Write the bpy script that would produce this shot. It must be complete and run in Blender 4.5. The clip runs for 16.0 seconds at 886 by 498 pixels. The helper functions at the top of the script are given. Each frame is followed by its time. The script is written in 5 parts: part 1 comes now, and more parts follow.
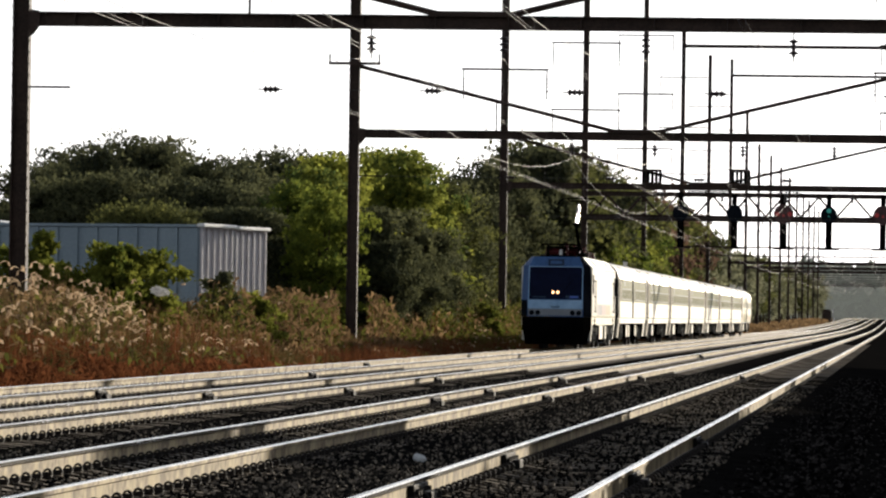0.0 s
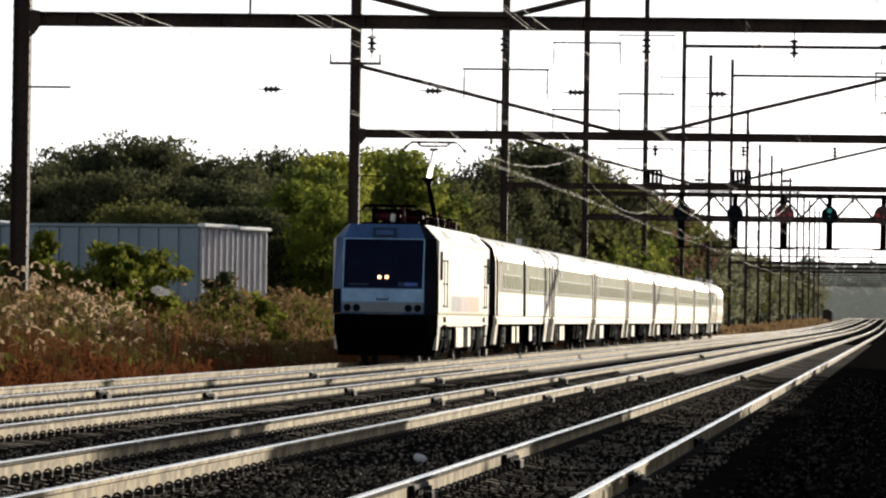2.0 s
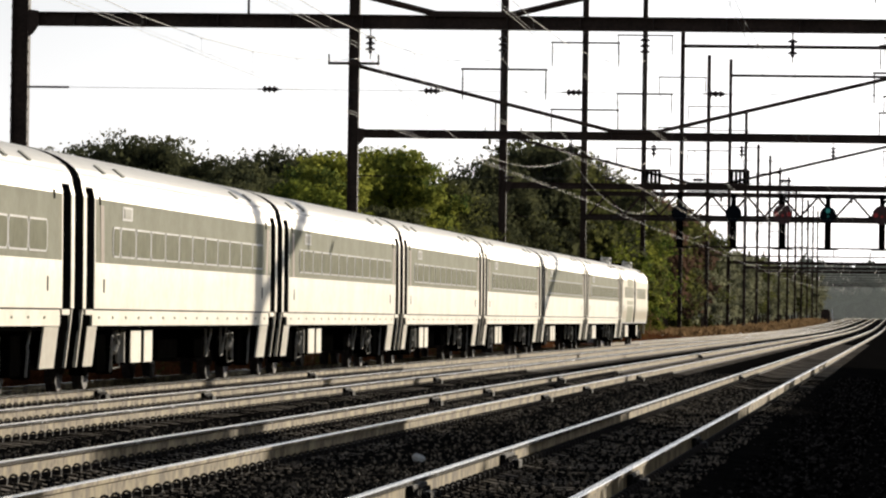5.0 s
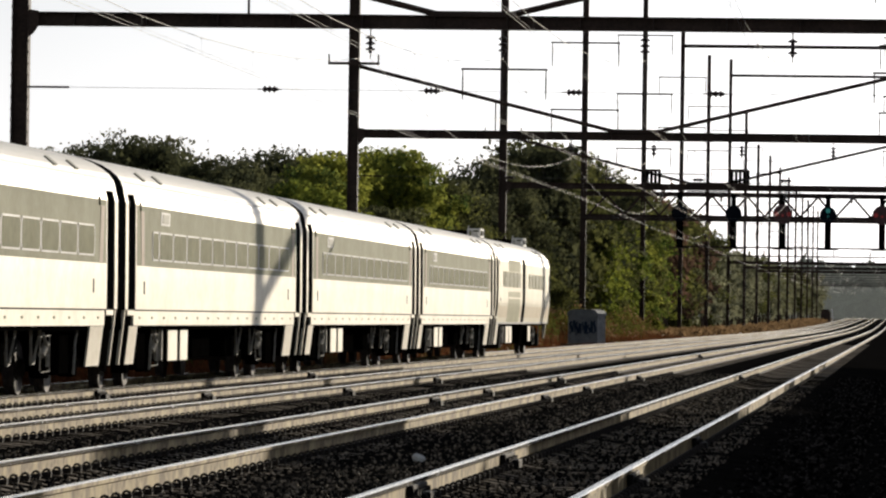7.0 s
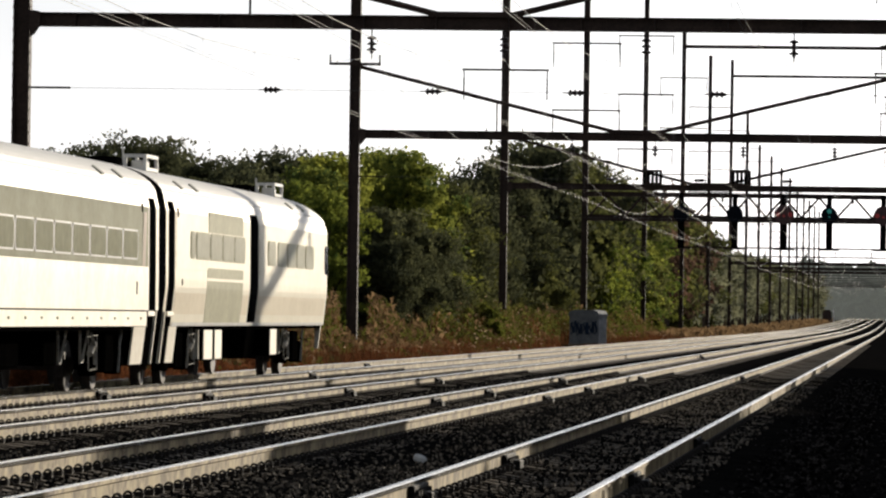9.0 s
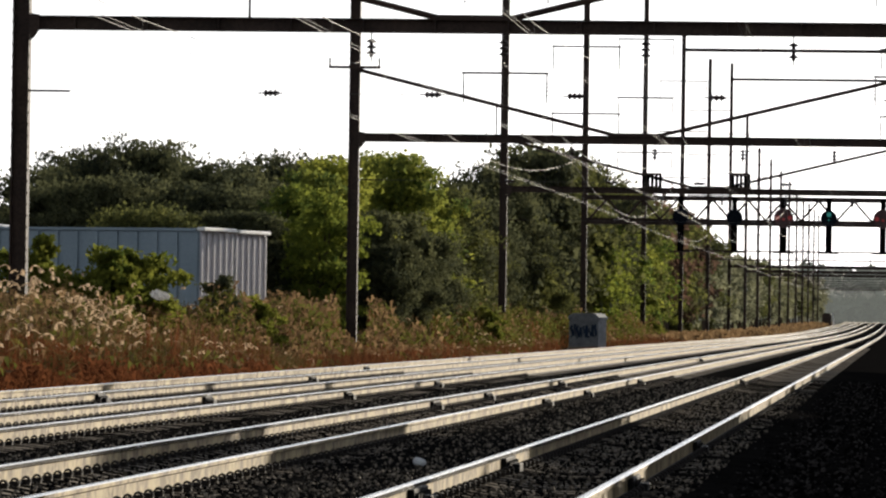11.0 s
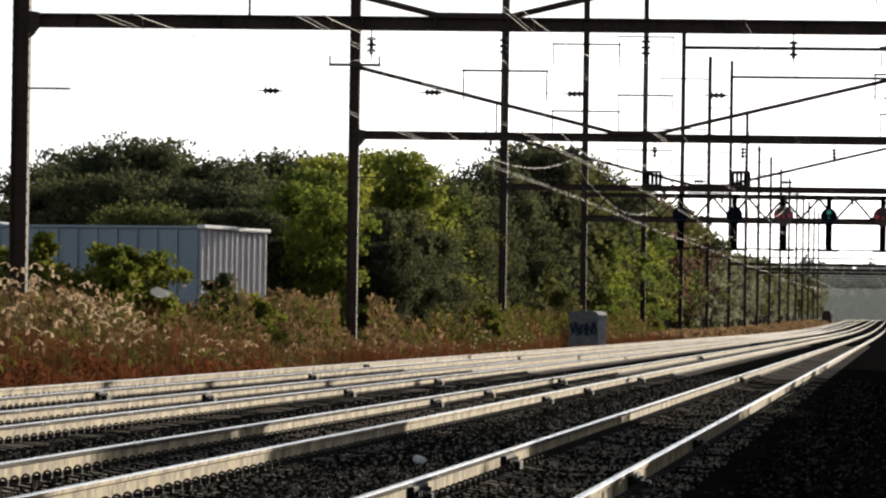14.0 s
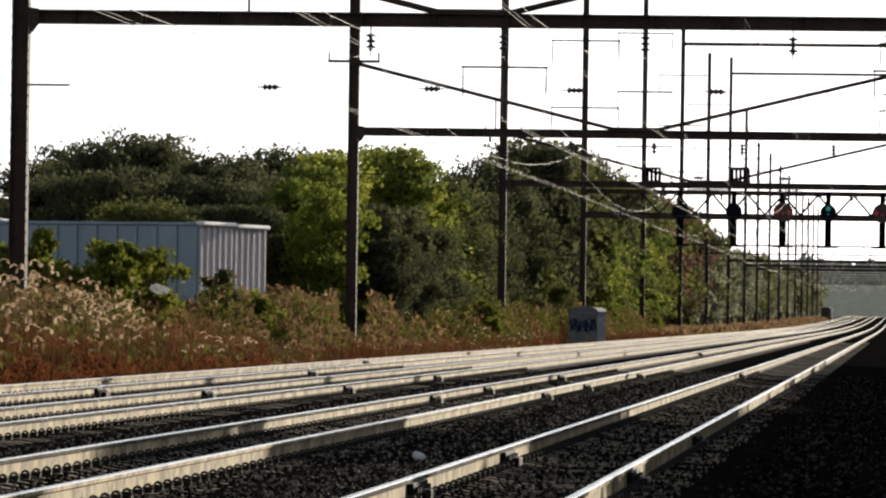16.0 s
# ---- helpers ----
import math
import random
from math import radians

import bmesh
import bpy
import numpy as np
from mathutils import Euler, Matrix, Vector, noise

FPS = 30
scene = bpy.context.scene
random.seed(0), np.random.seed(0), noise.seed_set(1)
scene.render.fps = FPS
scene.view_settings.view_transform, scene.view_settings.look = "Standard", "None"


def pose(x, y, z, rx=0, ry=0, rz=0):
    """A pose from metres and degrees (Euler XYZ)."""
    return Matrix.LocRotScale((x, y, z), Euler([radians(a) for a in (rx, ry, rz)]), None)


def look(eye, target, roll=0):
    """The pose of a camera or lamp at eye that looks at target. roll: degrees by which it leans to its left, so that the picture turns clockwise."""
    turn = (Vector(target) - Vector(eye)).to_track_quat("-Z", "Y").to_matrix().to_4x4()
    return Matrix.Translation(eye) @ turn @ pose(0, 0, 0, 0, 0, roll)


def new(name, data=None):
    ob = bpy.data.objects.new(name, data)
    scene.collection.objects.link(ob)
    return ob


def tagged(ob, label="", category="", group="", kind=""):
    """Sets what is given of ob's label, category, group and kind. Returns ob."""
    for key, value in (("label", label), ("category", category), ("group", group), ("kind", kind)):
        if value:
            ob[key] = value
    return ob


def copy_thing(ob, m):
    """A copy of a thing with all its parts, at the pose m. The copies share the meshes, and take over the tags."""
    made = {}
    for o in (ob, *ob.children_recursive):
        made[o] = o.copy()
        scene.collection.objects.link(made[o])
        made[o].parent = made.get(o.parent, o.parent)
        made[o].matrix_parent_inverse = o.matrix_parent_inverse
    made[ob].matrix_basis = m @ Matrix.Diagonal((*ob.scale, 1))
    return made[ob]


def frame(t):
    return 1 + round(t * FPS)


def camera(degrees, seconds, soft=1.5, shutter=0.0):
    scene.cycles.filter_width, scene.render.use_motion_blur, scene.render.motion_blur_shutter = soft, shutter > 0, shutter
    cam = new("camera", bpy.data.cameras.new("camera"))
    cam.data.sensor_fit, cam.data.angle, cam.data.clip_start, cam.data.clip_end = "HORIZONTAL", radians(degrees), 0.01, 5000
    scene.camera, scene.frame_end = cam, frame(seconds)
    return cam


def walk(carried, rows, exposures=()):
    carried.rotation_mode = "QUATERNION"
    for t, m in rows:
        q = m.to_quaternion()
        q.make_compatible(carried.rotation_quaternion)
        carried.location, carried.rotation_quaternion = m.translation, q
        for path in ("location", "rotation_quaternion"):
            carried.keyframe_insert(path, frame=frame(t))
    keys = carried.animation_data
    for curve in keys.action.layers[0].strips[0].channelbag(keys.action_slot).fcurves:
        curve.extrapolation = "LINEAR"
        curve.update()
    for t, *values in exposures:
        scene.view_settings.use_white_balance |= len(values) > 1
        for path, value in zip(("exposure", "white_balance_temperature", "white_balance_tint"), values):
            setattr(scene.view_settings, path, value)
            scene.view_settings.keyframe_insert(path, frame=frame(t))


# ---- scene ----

# ---- camera ----
EYE = (0.0, 0.0, 1.314)
FOCAL = 8852.5          # focal length in units of a 1568 wide picture
cam = camera(math.degrees(2 * math.atan(784 / FOCAL)), 16.0, soft=2.25)
SWAY = [(0.0, 0, -1.3), (1.0, 0, -1.3), (1.5, 1, -1.3), (2.0, 1, -1.3), (2.5, 0, -1.3), (3.0, -1.6, -1.3), (3.5, -1.6, -1.3),
        (4.0, -1, -1.3), (6.5, -3.0, -1.3), (7.0, -1.6, -1.3), (7.5, 1.5, -1), (8.0, 0.7, -1), (8.5, 0, -0.7), (9.0, 0.7, -0.4),
        (11.5, 0, 6), (12.0, 0, 4.6), (12.5, -0.3, 3), (13.0, 0, 2.2), (13.5, 0, 1.3), (14.0, 0, 1.3), (14.5, 0, 0),
        (15.0, -1, -2.7), (15.5, -1.2, -4), (16.0, -1.2, -5)]


def aim(dx, dy):
    yaw, tilt = radians(5.2348) + dx / FOCAL, radians(0.7705) + dy / FOCAL
    way = Vector((-math.sin(yaw) * math.cos(tilt), math.cos(yaw) * math.cos(tilt), math.sin(tilt)))
    return look(EYE, Vector(EYE) + 100 * way, 0.845)


EXPOSURE = [(t, 0.1 + e, 6080, 12) for t, e in ((0.0, 0.0), (1.5, 0.0), (2.5, -0.12), (3.5, -0.38), (4.2, -0.45), (7.0, -0.5), (9.0, -0.42), (10.0, -0.2), (11.0, 0.0), (16.0, 0.0))]
walk(cam, [(t, aim(dx, dy)) for t, dx, dy in SWAY], EXPOSURE)

# ---- light ----
SUN_AZ, SUN_EL = radians(23.9), radians(12.6)
world = bpy.data.worlds.new("sky")
scene.world = world
world.use_nodes = True
wn = world.node_tree.nodes
sky = wn.new("ShaderNodeTexSky")
sky.sky_type, sky.sun_disc = "NISHITA", False
sky.sun_elevation, sky.sun_rotation = SUN_EL, SUN_AZ
sky.dust_density, sky.air_density = 0.8, 1.0
haze = wn.new("ShaderNodeHueSaturation")
haze.inputs["Saturation"].default_value = 0.2
world.node_tree.links.new(sky.outputs[0], haze.inputs["Color"])
world.node_tree.links.new(haze.outputs[0], wn["Background"].inputs[0])
wn["Background"].inputs[1].default_value = 0.12
sun_data = bpy.data.lights.new("sun", "SUN")
sun_data.energy, sun_data.angle, sun_data.color = 5.0, radians(0.5), (1.0, 0.86, 0.64)
sun = new("sun", sun_data)
sun_way = Vector((math.sin(SUN_AZ) * math.cos(SUN_EL), math.cos(SUN_AZ) * math.cos(SUN_EL), math.sin(SUN_EL)))
sun.matrix_world = look(sun_way * 60, (0, 0, 0))


# ---- materials ----
def material(name, color, other=None, rough=0.7, metal=0.0, scale=3.0, coarse=0.3, bump=0.15, clear=0.0, island=0.0, glow=None, detail=6, spec=0.5, each=0.0, sharp=0.0, bias=0.0):
    """Two-scale noise between two colours, with roughness variation and bump."""
    m = bpy.data.materials.new(name)
    m.use_nodes = True
    nt = m.node_tree
    n, l = nt.nodes, nt.links
    b = n["Principled BSDF"]
    other = other or tuple(c * 0.72 for c in color)
    tc = n.new("ShaderNodeTexCoord")
    fine, big = n.new("ShaderNodeTexNoise"), n.new("ShaderNodeTexNoise")
    fine.inputs["Scale"].default_value, big.inputs["Scale"].default_value = scale * 6, coarse * 4
    fine.inputs["Detail"].default_value = detail
    for t in (fine, big):
        l.new(tc.outputs["Object"], t.inputs["Vector"])
    mix = n.new("ShaderNodeMath")
    mix.operation = "MULTIPLY_ADD"
    l.new(big.outputs[0], mix.inputs[0])
    mix.inputs[1].default_value = 0.9
    add = n.new("ShaderNodeMath")
    add.operation = "MULTIPLY_ADD"
    l.new(fine.outputs[0], add.inputs[0])
    add.inputs[1].default_value, add.inputs[2].default_value = 0.8, -0.35
    l.new(add.outputs[0], mix.inputs[2])
    value = mix.outputs[0]
    if island:
        geo = n.new("ShaderNodeNewGeometry")
        isl = n.new("ShaderNodeMath")
        isl.operation = "MULTIPLY_ADD"
        l.new(geo.outputs["Random Per Island"], isl.inputs[0])
        isl.inputs[1].default_value = island
        l.new(value, isl.inputs[2])
        sub = n.new("ShaderNodeMath")
        sub.operation = "SUBTRACT"
        l.new(isl.outputs[0], sub.inputs[0])
        sub.inputs[1].default_value = island / 2 + bias
        value = sub.outputs[0]
    if each:
        info, one = n.new("ShaderNodeObjectInfo"), n.new("ShaderNodeMath")
        one.operation = "MULTIPLY_ADD"
        l.new(info.outputs["Random"], one.inputs[0])
        one.inputs[1].default_value = each
        l.new(value, one.inputs[2])
        less = n.new("ShaderNodeMath")
        less.operation = "SUBTRACT"
        l.new(one.outputs[0], less.inputs[0])
        less.inputs[1].default_value = each / 2
        value = less.outputs[0]
    ramp = n.new("ShaderNodeValToRGB")
    ramp.color_ramp.elements[0].position, ramp.color_ramp.elements[1].position = 0.2 + sharp, 0.8 - sharp
    ramp.color_ramp.elements[0].color, ramp.color_ramp.elements[1].color = (*other, 1), (*color, 1)
    l.new(value, ramp.inputs[0])
    l.new(ramp.outputs[0], b.inputs["Base Color"])
    rr = n.new("ShaderNodeMapRange")
    rr.inputs["To Min"].default_value, rr.inputs["To Max"].default_value = min(1, rough + 0.12), max(0.03, rough - 0.1)
    l.new(value, rr.inputs["Value"])
    l.new(rr.outputs[0], b.inputs["Roughness"])
    b.inputs["Metallic"].default_value = metal
    b.inputs["Specular IOR Level"].default_value = spec
    b.inputs["Coat Weight"].default_value = clear
    if bump:
        bn = n.new("ShaderNodeBump")
        bn.inputs["Strength"].default_value, bn.inputs["Distance"].default_value = bump, 0.02
        l.new(fine.outputs[0], bn.inputs["Height"])
        l.new(bn.outputs[0], b.inputs["Normal"])
    if glow:
        b.inputs["Emission Color"].default_value, b.inputs["Emission Strength"].default_value = (*glow[0], 1), glow[1]
    return m


def leaf_material(name, color, other, through_share=0.45, rough=0.6):
    """Leaves: diffuse with light shining through, each leaf a little different."""
    m = bpy.data.materials.new(name)
    m.use_nodes = True
    nt = m.node_tree
    n, l = nt.nodes, nt.links
    b = n["Principled BSDF"]
    geo, obj, tc = n.new("ShaderNodeNewGeometry"), n.new("ShaderNodeObjectInfo"), n.new("ShaderNodeTexCoord")
    big = n.new("ShaderNodeTexNoise")
    big.inputs["Scale"].default_value = 0.8
    l.new(tc.outputs["Object"], big.inputs["Vector"])
    a = n.new("ShaderNodeMath")
    a.operation = "MULTIPLY_ADD"
    l.new(geo.outputs["Random Per Island"], a.inputs[0])
    a.inputs[1].default_value = 0.32
    c = n.new("ShaderNodeMath")
    c.operation = "MULTIPLY_ADD"
    l.new(obj.outputs["Random"], c.inputs[0])
    c.inputs[1].default_value, c.inputs[2].default_value = 0.3, -0.55
    d = n.new("ShaderNodeMath")
    d.operation = "MULTIPLY_ADD"
    l.new(big.outputs[0], d.inputs[0])
    d.inputs[1].default_value = 1.5
    l.new(c.outputs[0], d.inputs[2])
    l.new(d.outputs[0], a.inputs[2])
    ramp = n.new("ShaderNodeValToRGB")
    ramp.color_ramp.elements[0].position, ramp.color_ramp.elements[1].position = 0.1, 0.9
    ramp.color_ramp.elements[0].color, ramp.color_ramp.elements[1].color = (*other, 1), (*color, 1)
    l.new(a.outputs[0], ramp.inputs[0])
    l.new(ramp.outputs[0], b.inputs["Base Color"])
    b.inputs["Roughness"].default_value = rough
    b.inputs["Specular IOR Level"].default_value = 0.0
    tr = n.new("ShaderNodeBsdfTranslucent")
    l.new(ramp.outputs[0], tr.inputs[0])
    mx = n.new("ShaderNodeMixShader")
    mx.inputs[0].default_value = through_share
    l.new(b.outputs[0], mx.inputs[1])
    l.new(tr.outputs[0], mx.inputs[2])
    l.new(mx.outputs[0], n["Material Output"].inputs[0])
    return m


M_GROUND = material("earth", (0.07, 0.048, 0.028), (0.03, 0.026, 0.015), 0.95, 0, 0.6, 0.05, 0.6, spec=0)
# Near-black ballast: shade among the stones is put into the colour.
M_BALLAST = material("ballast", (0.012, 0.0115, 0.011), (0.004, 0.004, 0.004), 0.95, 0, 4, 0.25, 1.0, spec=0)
M_STONE = material("crushed_stone", (0.26, 0.22, 0.17), (0.004, 0.004, 0.004), 0.85, 0, 6, 0.6, 0.4, island=1.6, spec=0.1, bias=0.45)
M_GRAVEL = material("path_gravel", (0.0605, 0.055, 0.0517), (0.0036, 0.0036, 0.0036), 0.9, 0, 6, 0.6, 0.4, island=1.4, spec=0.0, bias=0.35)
M_TIE = material("concrete_tie_stained", (0.3, 0.265, 0.22), (0.005, 0.0045, 0.004), 0.9, 0, 5, 0.5, 0.5, spec=0.0, each=0.9, island=0.7)
M_TIEPALE = material("concrete_tie_pale", (0.34, 0.3, 0.25), (0.012, 0.011, 0.009), 0.9, 0, 5, 0.5, 0.5, spec=0.0, each=0.8, island=0.6)
M_RAIL = material("rail_steel_dusty", (0.42, 0.325, 0.15), (0.15, 0.105, 0.045), 0.65, 0.0, 1.0, 0.3, 0.3, spec=0.3, sharp=0.16)
M_RAILTOP = material("rail_head_polished", (0.68, 0.67, 0.65), (0.5, 0.49, 0.47), 0.22, 1.0, 2, 0.15, 0.05)
M_CLIP = material("clip_iron", (0.035, 0.03, 0.027), (0.015, 0.013, 0.012), 0.7, 0.1, 8, 1, 0.2, spec=0.3)
M_JOINT = material("joint_bar_black", (0.014, 0.012, 0.011), (0.005, 0.005, 0.005), 0.7, 0.0, 8, 1, 0.3, spec=0.2)
M_STEEL = material("pole_dark_steel", (0.07, 0.045, 0.034), (0.02, 0.015, 0.013), 0.6, 0.0, 2, 0.2, 0.25, spec=0.14)
M_WIRE = material("wire_copper_worn", (0.10, 0.092, 0.083), (0.06, 0.055, 0.05), 0.6, 0.0, 2, 0.3, 0)
M_INSUL = material("insulator_brown_glaze", (0.05, 0.035, 0.03), (0.025, 0.02, 0.02), 0.3, 0, 4, 1, 0, spec=0.1)
M_WHITE = material("coach_white_steel", (0.84, 0.80, 0.69), (0.74, 0.69, 0.58), 0.52, 0.3, 1.2, 0.25, 0.03, sharp=0.15)
M_ROOF = material("coach_roof_steel", (0.93, 0.91, 0.86), (0.85, 0.83, 0.78), 0.55, 0.12, 1.2, 0.2, 0.02)
M_VENT = material("coach_roof_vent", (0.5, 0.49, 0.42), (0.36, 0.35, 0.3), 0.6, 0.1, 3, 0.5, 0.05, spec=0.2)
M_TANBAND = material("cab_coach_tan_band", (0.8, 0.71, 0.53), (0.7, 0.61, 0.45), 0.55, 0.1, 1.2, 0.2, 0.03, spec=0.2)
M_CREAM = material("cab_coach_cream_steel", (0.84, 0.785, 0.63), (0.74, 0.68, 0.53), 0.5, 0.2, 0.8, 0.12, 0.03)
M_BAND = material("coach_band_grey", (0.37, 0.37, 0.25), (0.3, 0.3, 0.2), 0.6, 0.0, 1.5, 0.3, 0.04, spec=0.05)
M_WIN = material("coach_window_tint", (0.28, 0.275, 0.14), (0.2, 0.2, 0.105), 0.45, 0, 1, 0.3, 0, spec=0.03)
M_DIRTY = material("coach_panel_grimy", (0.57, 0.555, 0.37), (0.45, 0.43, 0.29), 0.6, 0.0, 1.5, 0.3, 0.04, spec=0.1)
M_PALEWIN = material("cab_coach_window_tint", (0.5, 0.48, 0.32), (0.42, 0.4, 0.27), 0.4, 0, 1, 0.3, 0, spec=0.1)
M_STRUT = material("painted_strut", (0.6, 0.57, 0.5), (0.25, 0.24, 0.21), 0.7, 0, 4, 1, 0.05, spec=0.1)
M_TRIM = material("window_trim_aluminium", (0.68, 0.67, 0.63), (0.52, 0.51, 0.48), 0.45, 0.2, 3, 1, 0)
# Black gear, and shade painted into doors, step wells and box bodies.
M_DARK = material("underframe_black_and_shade", (0.004, 0.0038, 0.0036), (0.0015, 0.0015, 0.0015), 0.8, 0.0, 3, 0.5, 0.2, spec=0)
# Gangway rubber; also the shade colour of door jambs and end walls.
M_RUBBERSHADE = material("gangway_rubber_and_shade", (0.03, 0.03, 0.03), (0.015, 0.015, 0.015), 0.8, 0, 3, 0.5, 0.2, spec=0)
M_WHEEL = material("wheel_steel", (0.10, 0.085, 0.075), (0.04, 0.03, 0.026), 0.6, 0.3, 3, 0.5, 0.1)
M_LOCO = material("loco_silver", (0.70, 0.675, 0.59), (0.6, 0.575, 0.5), 0.5, 0.25, 1.2, 0.25, 0.03)
M_LOCOROOF = material("loco_roof_shade_grey", (0.5, 0.51, 0.5), (0.38, 0.39, 0.39), 0.5, 0.3, 1.2, 0.25, 0.03)
# Silver front in shade: sky reflection painted as blue, shaded band as grey.
M_LOCOFRONT = material("loco_front_sky_blue", (0.06, 0.14, 0.33), (0.035, 0.085, 0.21), 0.45, 0.0, 1.2, 0.3, 0.03, spec=0.2)
M_FRONTPANEL = material("loco_panel_sky_blue", (0.36, 0.56, 0.78), (0.17, 0.31, 0.52), 0.35, 0.2, 0.6, 0.15, 0.02, spec=0.3)
M_FRONTBAND = material("loco_band_shade_grey", (0.26, 0.29, 0.32), (0.2, 0.22, 0.25), 0.5, 0.1, 1.2, 0.3, 0.03, spec=0.2)
M_BOARD = material("loco_board_navy", (0.02, 0.042, 0.09), (0.012, 0.03, 0.06), 0.45, 0.0, 1.2, 0.3, 0.03, spec=0.2)
M_ARM = material("pantograph_arm_metal", (0.5, 0.5, 0.5), (0.35, 0.35, 0.35), 0.3, 0.9, 3, 0.5, 0)
M_GRILLE = material("loco_roof_grille", (0.12, 0.12, 0.1), (0.06, 0.06, 0.05), 0.6, 0.2, 6, 1, 0.2, spec=0.2)
M_BLACK = material("loco_black_paint", (0.011, 0.013, 0.018), (0.006, 0.008, 0.012), 0.45, 0, 2, 0.3, 0.03, spec=0.0)
M_GLASS = material("windscreen_dark_glass", (0.006, 0.010, 0.034), (0.004, 0.006, 0.02), 0.1, 0, 1, 0.3, 0, spec=0.03)
M_LAMP = material("headlamp", (1, 0.95, 0.85), (1, 0.9, 0.8), 0.2, 0, 1, 1, 0, glow=((1.0, 0.5, 0.2), 4.5))
M_RED = material("roof_gear_red", (0.13, 0.02, 0.024), (0.05, 0.011, 0.012), 0.5, 0, 4, 1, 0.1, spec=0.1)
M_PURPLE = material("stripe_lilac", (0.36, 0.34, 0.35), (0.32, 0.3, 0.31), 0.4, 0.1, 2, 0.4, 0.02)
M_ORANGE = material("stripe_peach", (0.66, 0.43, 0.27), (0.56, 0.38, 0.25), 0.4, 0.1, 2, 0.4, 0.02)
M_PINK = material("stripe_pink", (0.58, 0.42, 0.37), (0.5, 0.37, 0.33), 0.4, 0.1, 2, 0.4, 0.02)
M_PEACH = material("stripe_peach_faded", (0.6, 0.5, 0.39), (0.52, 0.43, 0.34), 0.5, 0, 2, 0.4, 0.02, spec=0.1)
M_BLUE = material("stripe_blue", (0.05, 0.12, 0.55), (0.04, 0.09, 0.4), 0.4, 0, 2, 0.4, 0)
# Shaded walls bluer and darker, sunlit ends and roof edges paler, by colour.
M_SHED = material("ribbed_steel_shade_blue", (0.26, 0.325, 0.37), (0.19, 0.245, 0.285), 0.5, 0.15, 1.5, 0.12, 0.1)
M_SHEDEND = material("shed_end_sunlit_grey", (0.66, 0.64, 0.66), (0.52, 0.5, 0.52), 0.6, 0.0, 1.5, 0.12, 0.1, spec=0.2)
M_SHEDROOF = material("white_and_sunlit_edge", (0.8, 0.8, 0.78), (0.68, 0.68, 0.66), 0.4, 0.1, 1.5, 0.2, 0.1)
M_HUT = material("hut_faded_blue", (0.34, 0.36, 0.38), (0.15, 0.16, 0.17), 0.7, 0, 1.5, 0.5, 0.1)
M_GRAF = material("graffiti_pale", (0.6, 0.62, 0.62), (0.48, 0.5, 0.5), 0.7, 0, 2, 0.5, 0)
M_SIGRED = material("signal_lens_red", (0.22, 0.02, 0.02), (0.16, 0.015, 0.015), 0.3, 0, 2, 1, 0, glow=((1.0, 0.05, 0.05), 0.08))
# Disc tinted dark red, the blurred glow of its lenses put in colour.
M_SIGBACK = material("signal_back_lens_glow", (0.07, 0.02, 0.02), (0.03, 0.012, 0.012), 0.6, 0, 2, 1, 0.1)
M_SIGGREEN = material("signal_lens_green", (0.03, 0.22, 0.19), (0.02, 0.18, 0.15), 0.3, 0, 2, 1, 0, glow=((0.1, 0.9, 0.75), 0.1))
M_BARK = material("bark", (0.11, 0.085, 0.06), (0.045, 0.035, 0.028), 0.9, 0, 3, 0.5, 0.8, spec=0)
M_LEAFDARK = leaf_material("leaf_dark_green", (0.155, 0.16, 0.073), (0.038, 0.046, 0.032), 0.5)
M_LEAFLIGHT = leaf_material("leaf_yellow_green", (0.385, 0.395, 0.065), (0.06, 0.095, 0.03), 0.62)
M_LEAFYOUNG = leaf_material("leaf_young_green", (0.27, 0.3, 0.045), (0.05, 0.085, 0.025), 0.62)
M_LEAFMID = leaf_material("leaf_mid_green", (0.2, 0.205, 0.058), (0.042, 0.052, 0.03), 0.5)
M_LEAFFRESH = leaf_material("leaf_fresh_green", (0.23, 0.235, 0.038), (0.06, 0.085, 0.018), 0.65)
# Paler, greyer leaves: distance haze put into the colour of far trees.
M_LEAFHAZE = leaf_material("leaf_haze_green", (0.3, 0.3, 0.18), (0.14, 0.15, 0.1), 0.55)
M_LEAFRED = leaf_material("leaf_russet", (0.19, 0.115, 0.075), (0.06, 0.046, 0.036), 0.45)
M_REED = leaf_material("reed_tan_green", (0.22, 0.155, 0.065), (0.08, 0.078, 0.026), 0.45, 0.8)
M_PLUME = leaf_material("reed_plume", (0.72, 0.56, 0.38), (0.42, 0.3, 0.19), 0.5, 0.9)
# Weak glow of the woods stands for haze over the distance.
M_FARLEAF = material("distant_woods_haze", (0.16, 0.18, 0.12), (0.09, 0.10, 0.07), 0.95, 0, 0.1, 0.02, 0, glow=((0.52, 0.52, 0.44), 0.22), spec=0)
M_WEEDTAN = leaf_material("weed_tan", (0.36, 0.235, 0.12), (0.11, 0.07, 0.035), 0.5, 0.9)
M_WEEDGREEN = leaf_material("weed_green", (0.165, 0.16, 0.034), (0.055, 0.064, 0.018), 0.5, 0.9)
M_WHITESPOT = leaf_material("white_spot_surface", (0.85, 0.85, 0.85), (0.6, 0.6, 0.6), 0.6, 0.5)
M_RUST = leaf_material("rust_brown_grass", (0.21, 0.078, 0.032), (0.06, 0.026, 0.013), 0.4, 0.9)


